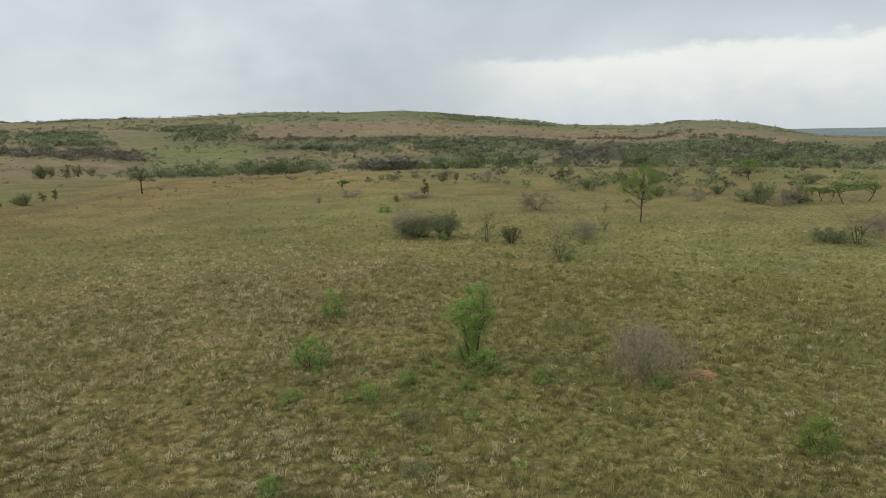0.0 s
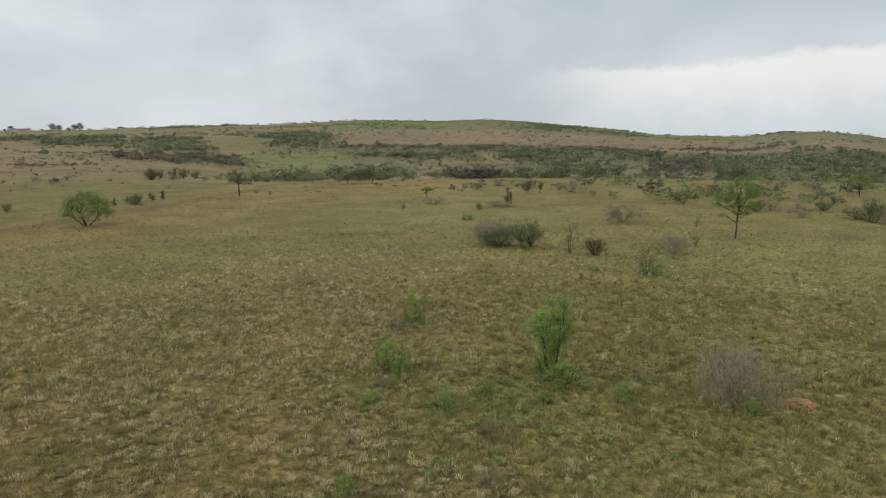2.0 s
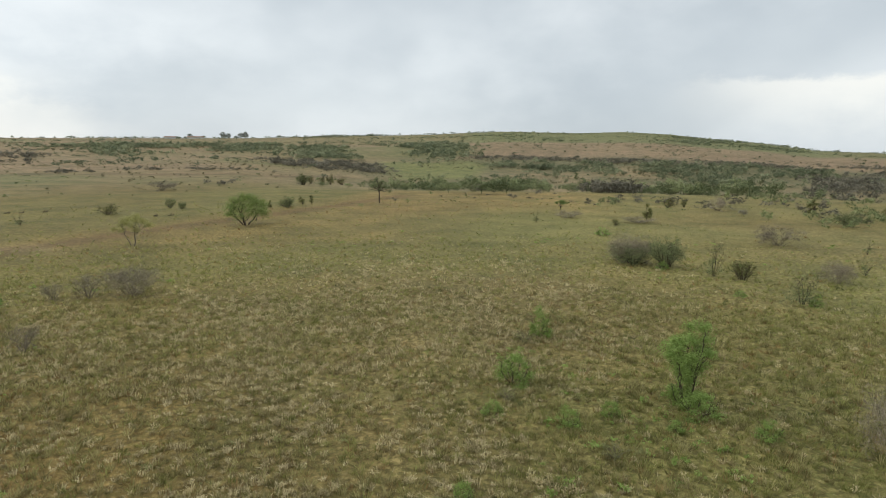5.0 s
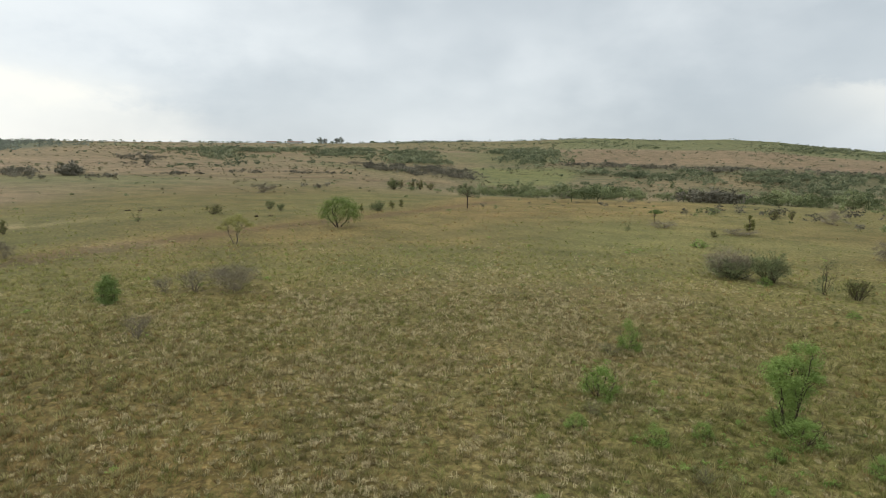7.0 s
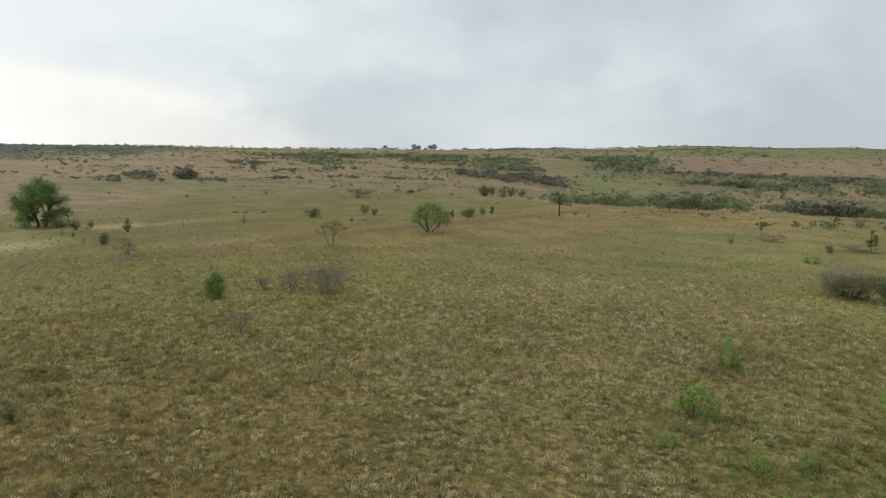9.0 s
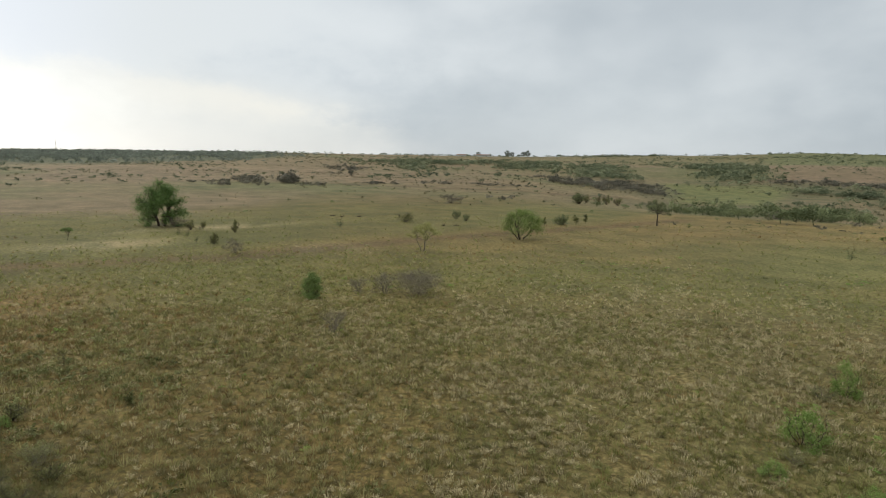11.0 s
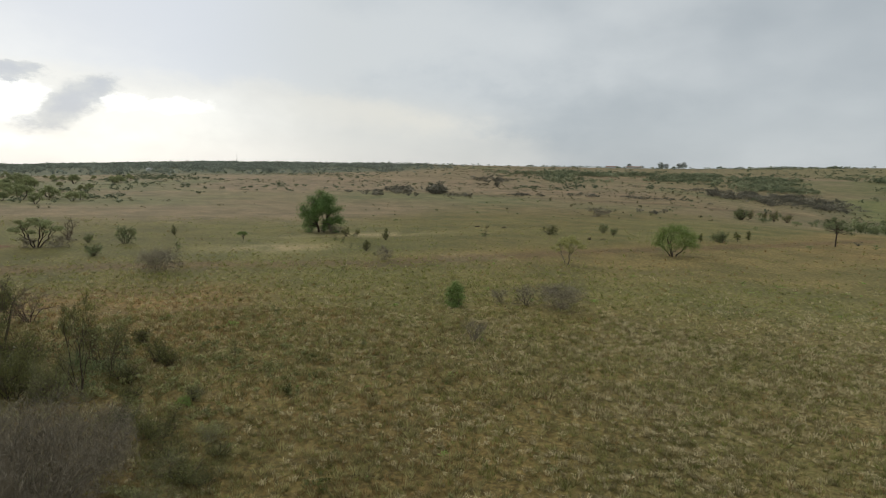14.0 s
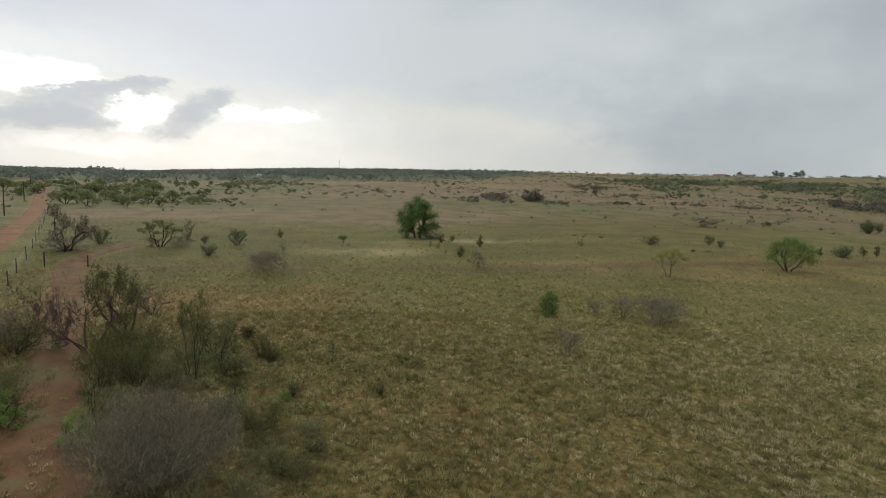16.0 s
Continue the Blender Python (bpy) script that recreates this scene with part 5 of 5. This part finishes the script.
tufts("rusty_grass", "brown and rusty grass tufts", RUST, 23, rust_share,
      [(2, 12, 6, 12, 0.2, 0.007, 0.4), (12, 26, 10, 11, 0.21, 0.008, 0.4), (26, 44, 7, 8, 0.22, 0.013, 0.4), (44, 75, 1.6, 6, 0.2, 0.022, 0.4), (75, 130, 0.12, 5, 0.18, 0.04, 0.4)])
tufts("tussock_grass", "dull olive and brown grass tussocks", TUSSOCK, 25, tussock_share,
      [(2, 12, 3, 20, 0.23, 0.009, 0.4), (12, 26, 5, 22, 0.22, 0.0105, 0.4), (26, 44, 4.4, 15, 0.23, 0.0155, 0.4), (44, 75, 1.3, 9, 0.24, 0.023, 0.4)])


def litter(name, label, mat, seed, rings):
    """Fallen blades lying about between the tufts."""
    rng = np.random.default_rng(seed)
    vs = []
    for r0, r1, per, long, thin in rings:
        n = int(per * (165 / 360) * np.pi * (r1 * r1 - r0 * r0))
        x, y = polar(rng.uniform(-45, 120, n), np.sqrt(rng.uniform(r0 * r0, r1 * r1, n)))
        keep = (line_gap(x, y, TRACK) > 1.2) & (rng.random(n) < 0.35 + 0.8 * fbm(x, y, 1.6, 71))
        x, y = x[keep], y[keep]
        n = len(x)
        z = ground_z(x, y)
        a, s = rng.uniform(0, 2 * np.pi, n), long * rng.uniform(0.5, 1.3, n)
        dx, dy, ox, oy = np.cos(a) * s, np.sin(a) * s, -np.sin(a) * thin, np.cos(a) * thin
        h = rng.uniform(0.02, 0.12, n)
        vs.append(np.stack([np.stack([x - ox, y - oy, z + 0.01], 1), np.stack([x + ox, y + oy, z + 0.015], 1), np.stack([x + dx + ox, y + dy + oy, z + h], 1), np.stack([x + dx - ox, y + dy - oy, z + h], 1)], 1).reshape(-1, 3))
    v = np.concatenate(vs)
    return tagged(new(name, sheet_mesh(name, v, np.arange(len(v)).reshape(-1, 4), mat)), label, "grass", kind="stuff")


litter("straw_litter", "loose dry blades lying between the tufts", STRAW, 31, [(12, 26, 10, 0.1, 0.006), (26, 46, 3, 0.13, 0.01)])
litter("dark_litter", "loose brown and green blades between the tufts", EARTHY, 32, [(2, 12, 20, 0.11, 0.007), (12, 26, 26, 0.11, 0.008), (26, 46, 8, 0.13, 0.012)])


# ---- small built things ----
def lathe(bm, rings, sides=10, at=(0, 0, 0)):
    """A turned body from (radius, height) rings."""
    rows = []
    for r, z in rings:
        rows.append([bm.verts.new((at[0] + r * math.cos(k * 2 * math.pi / sides), at[1] + r * math.sin(k * 2 * math.pi / sides), at[2] + z)) for k in range(sides)])
    for a, b in zip(rows, rows[1:]):
        for k in range(sides):
            bm.faces.new((a[k], a[(k + 1) % sides], b[(k + 1) % sides], b[k]))
    bm.faces.new(rows[-1])
    return bm


def bm_mesh(name, bm, mat):
    me = bpy.data.meshes.new(name)
    bm.to_mesh(me)
    bm.free()
    me.materials.append(mat)
    return me


def post_mesh(high, radius, seed):
    rng = random.Random(seed)
    bm = lathe(bmesh.new(), [(radius * 1.1, -0.25), (radius * 1.05, 0.1), (radius, high * 0.5), (radius * 0.95, high - 0.03), (radius * 0.7, high)], 8)
    for v in bm.verts:
        v.co += Vector((rng.uniform(-1, 1), rng.uniform(-1, 1), 0)) * radius * 0.12
        v.co.x += v.co.z * rng.uniform(0.0, 0.01)
    return bm_mesh("post", bm, POST_WOOD)


def fence():
    """A wire fence: wooden posts every few metres and four strands."""
    root = tagged(new("wire_fence"), "wire fence on dark wooden posts along the red road", "fence")
    line = [(-58, -14.2), (-64.8, -15.2), (-73.3, -16.3), (-82.6, -17.7), (-107, -21.7), (-155, -29.8), (-204, -38.3), (-290, -52.5)]
    pts = []
    for (ax, ay), (bx, by) in zip(line, line[1:]):
        n = max(1, round(math.hypot(bx - ax, by - ay) / 8.5))
        pts += [(ax + (bx - ax) * k / n, ay + (by - ay) * k / n) for k in range(n)]
    shapes = [post_mesh(1.2 + 0.1 * k, 0.045, k) for k in range(3)]
    tops = []
    for k, (x, y) in enumerate(pts):
        ob = part("post", shapes[k % 3], root)
        ob.matrix_basis = pose(x, y, float(ground_z(x, y)), random.uniform(-3, 3), random.uniform(-3, 3), k * 40)
        tops.append((x, y, float(ground_z(x, y))))
    t = np.array(tops)
    for h in (0.3, 0.6, 0.9, 1.15):
        p = t + (0, 0, h)
        r = np.full(len(p) - 1, 0.006)
        part("wire", sheet_mesh("wire", *tubes(p[:-1], p[1:], r, r, 3), WIRE), root)


fence()
for x, y, h in ((-67.7, -13.6, 1.45), (-67.2, -9.9, 1.1)):
    ob = tagged(new("gate_post", post_mesh(h, 0.065, int(-x * 10))), "dark wooden gate post beside the red track", "post", "gate posts")
    ob.location = (x, y, float(ground_z(x, y)))


def utility_pole(x, y, high):
    root = tagged(new("utility_pole"), "dark wooden utility pole beside the red road", "pole", "utility poles")
    root.matrix_basis = pose(x, y, float(ground_z(x, y)), 0, 0, 10)
    part("pole", bm_mesh("pole", lathe(bmesh.new(), [(0.13, -0.4), (0.12, 0), (0.09, high)], 8), POST_WOOD), root)
    arm = np.array([[0.0, -0.7, high - 0.3]]), np.array([[0.0, 0.7, high - 0.3]])
    bar = part("crossarm", sheet_mesh("crossarm", *tubes(*arm, np.array([0.05]), np.array([0.05]), 4), POST_WOOD), root)
    for side in (-0.6, 0.6):
        part("insulator", bm_mesh("insulator", lathe(bmesh.new(), [(0.02, -0.02), (0.05, 0.03), (0.03, 0.08), (0.045, 0.12), (0.015, 0.17)], 8, (0, side, high - 0.26)), WALL_WHITE), bar, "pale insulator")


for x, y, h in ((-133.5, -32.8, 4.8), (-186.2, -41.3, 5.0), (-261.7, -55.8, 5.0)):
    utility_pole(x, y, h)


def termite_mound(x, y, wide, high):
    bm = bmesh.new()
    bmesh.ops.create_icosphere(bm, subdivisions=4, radius=1.0)
    for v in bm.verts:
        n = noise.fractal(v.co * 2.2, 0.8, 2.0, 4)
        v.co *= 1 + 0.22 * n
        v.co = Vector((v.co.x * wide / 2, v.co.y * wide / 2.6, max(-0.3, v.co.z) * high))
    ob = tagged(new("earth_mound", bm_mesh("earth_mound", bm, MOUND_EARTH)), "low mound of bare red earth in the grass", "mound")
    ob.location = (x, y, float(ground_z(x, y)) + 0.02)


termite_mound(10.3, 23.0, 1.1, 0.28)


def farmhouse(x, y):
    root = tagged(new("farmhouse"), "small white farmhouse in front of the far woods", "house")
    root.matrix_basis = pose(x, y, float(ground_z(x, y)) - 0.1, 0, 0, 35)
    bm = bmesh.new()
    bmesh.ops.create_cube(bm, size=1.0, matrix=Matrix.Translation((0, 0, 1.0)) @ Matrix.Diagonal((4.4, 3, 2.0, 1)))
    part("wall", bm_mesh("wall", bm, WALL_WHITE), root)
    bm = bmesh.new()
    v = [bm.verts.new(p) for p in ((-2.5, -1.8, 1.9), (2.5, -1.8, 1.9), (2.5, 1.8, 1.9), (-2.5, 1.8, 1.9), (-2.3, 0, 2.6), (2.3, 0, 2.6))]
    for q in ((0, 1, 5, 4), (2, 3, 4, 5), (0, 4, 3), (1, 2, 5), (3, 2, 1, 0)):
        bm.faces.new([v[k] for k in q])
    part("roof", bm_mesh("roof", bm, ROOF_GREY), root)


farmhouse(-545, 50)


def fallen_log(x, y, long, thick, turn, seed):
    """A dead trunk lying in the grass, with broken stubs of limbs."""
    rng = np.random.default_rng(seed)
    root = tagged(new("fallen_log"), "dead dark tree trunk lying in the short grass", "log", "fallen logs")
    root.matrix_basis = pose(x, y, float(ground_z(x, y)), 0, 0, turn)
    k = np.linspace(-0.5, 0.5, 9)
    line = np.stack([k * long, np.sin(k * 5 + seed) * long * 0.04, thick * 0.6 + rng.uniform(0, thick * 0.6, 9)], 1)
    rad = thick * (1 - 0.5 * (k + 0.5)) * rng.uniform(0.85, 1.15, 9)
    part("trunk", sheet_mesh("trunk", *tubes(line[:-1], line[1:], rad[:-1], rad[1:], 7), DARK_BARK), root)
    for _ in range(5):
        i = rng.integers(2, 8)
        end = line[i] + rng.normal(0, 1, 3) * (long * 0.09, long * 0.12, 0.0) + (0, 0, rng.uniform(0.1, 0.5))
        mid = (line[i] + end) / 2 + rng.normal(0, 0.05, 3)
        part("branch", sheet_mesh("branch", *tubes(np.array([line[i], mid]), np.array([mid, end]), np.array([0.4, 0.28]) * thick, np.array([0.28, 0.12]) * thick, 5), DARK_BARK), root)


for x, y, long, thick, turn in ((-96.0, 65.2, 1.1, 0.08, 20), (-94.4, 66.3, 0.7, 0.07, 66), (-92.6, 68.9, 0.9, 0.08, 95), (-72.6, 71.4, 0.6, 0.11, 5), (-71.4, 73.2, 0.9, 0.06, 60)):
    fallen_log(x, y, long, thick, turn, int(-x))


def farm_shed(az, r, long, turn):
    root = tagged(new("farm_shed"), "long low farm shed with a rusty roof on the skyline", "shed", "skyline sheds")
    x, y = (float(v) for v in polar(az, r))
    root.matrix_basis = pose(x, y, float(ground_z(x, y)) - 0.2, 0, 0, turn)
    bm = bmesh.new()
    bmesh.ops.create_cube(bm, size=1.0, matrix=Matrix.Translation((0, 0, 1.2)) @ Matrix.Diagonal((long, 7, 2.4, 1)))
    part("wall", bm_mesh("wall", bm, WALL_WHITE), root)
    bm = bmesh.new()
    v = [bm.verts.new((a * (long / 2 + 0.5), b, c)) for a in (-1, 1) for b, c in ((-4.2, 2.3), (0, 3.9), (4.2, 2.3), (0, 3.6))]
    for q in ((0, 1, 5, 4), (1, 2, 6, 5), (0, 4, 7, 3), (3, 7, 6, 2), (0, 3, 2, 1), (4, 5, 6, 7)):
        bm.faces.new([v[k] for k in q])
    bmesh.ops.recalc_face_normals(bm, faces=bm.faces)
    part("roof", bm_mesh("roof", bm, ROOF_RUST), root)


farm_shed(42.0, 1062, 24, 48)
farm_shed(44.0, 1066, 16, 40)


def radio_mast(az, r, high):
    """A slim three-legged lattice mast with rungs and a top antenna."""
    x, y = (float(v) for v in polar(az, r))
    root = tagged(new("radio_mast"), "thin grey lattice radio mast on the wooded ridge", "mast")
    root.matrix_basis = pose(x, y, float(ground_z(x, y)) - 0.2, 0, 0, 15)
    foot = [np.array((math.cos(a), math.sin(a), 0)) * 0.9 for a in (0, 2.094, 4.189)]
    head = [f * 0.25 + (0, 0, high) for f in foot]
    for f, h in zip(foot, head):
        part("leg", sheet_mesh("leg", *tubes(np.array([f]), np.array([h]), np.array([0.12]), np.array([0.09]), 5), ROOF_GREY), root)
    for k in range(1, 9):
        u = k / 9
        ring = np.array([f + (h - f) * u for f, h in zip(foot, head)])
        part("rung", sheet_mesh("rung", *tubes(ring, np.roll(ring, 1, 0), np.full(3, 0.06), np.full(3, 0.06), 4), ROOF_GREY), root)
    part("antenna", sheet_mesh("antenna", *tubes(np.array([[0, 0, high]]), np.array([[0, 0, high * 1.2]]), np.array([0.09]), np.array([0.06]), 5), ROOF_GREY), root)


radio_mast(77.75, 1080, 15)
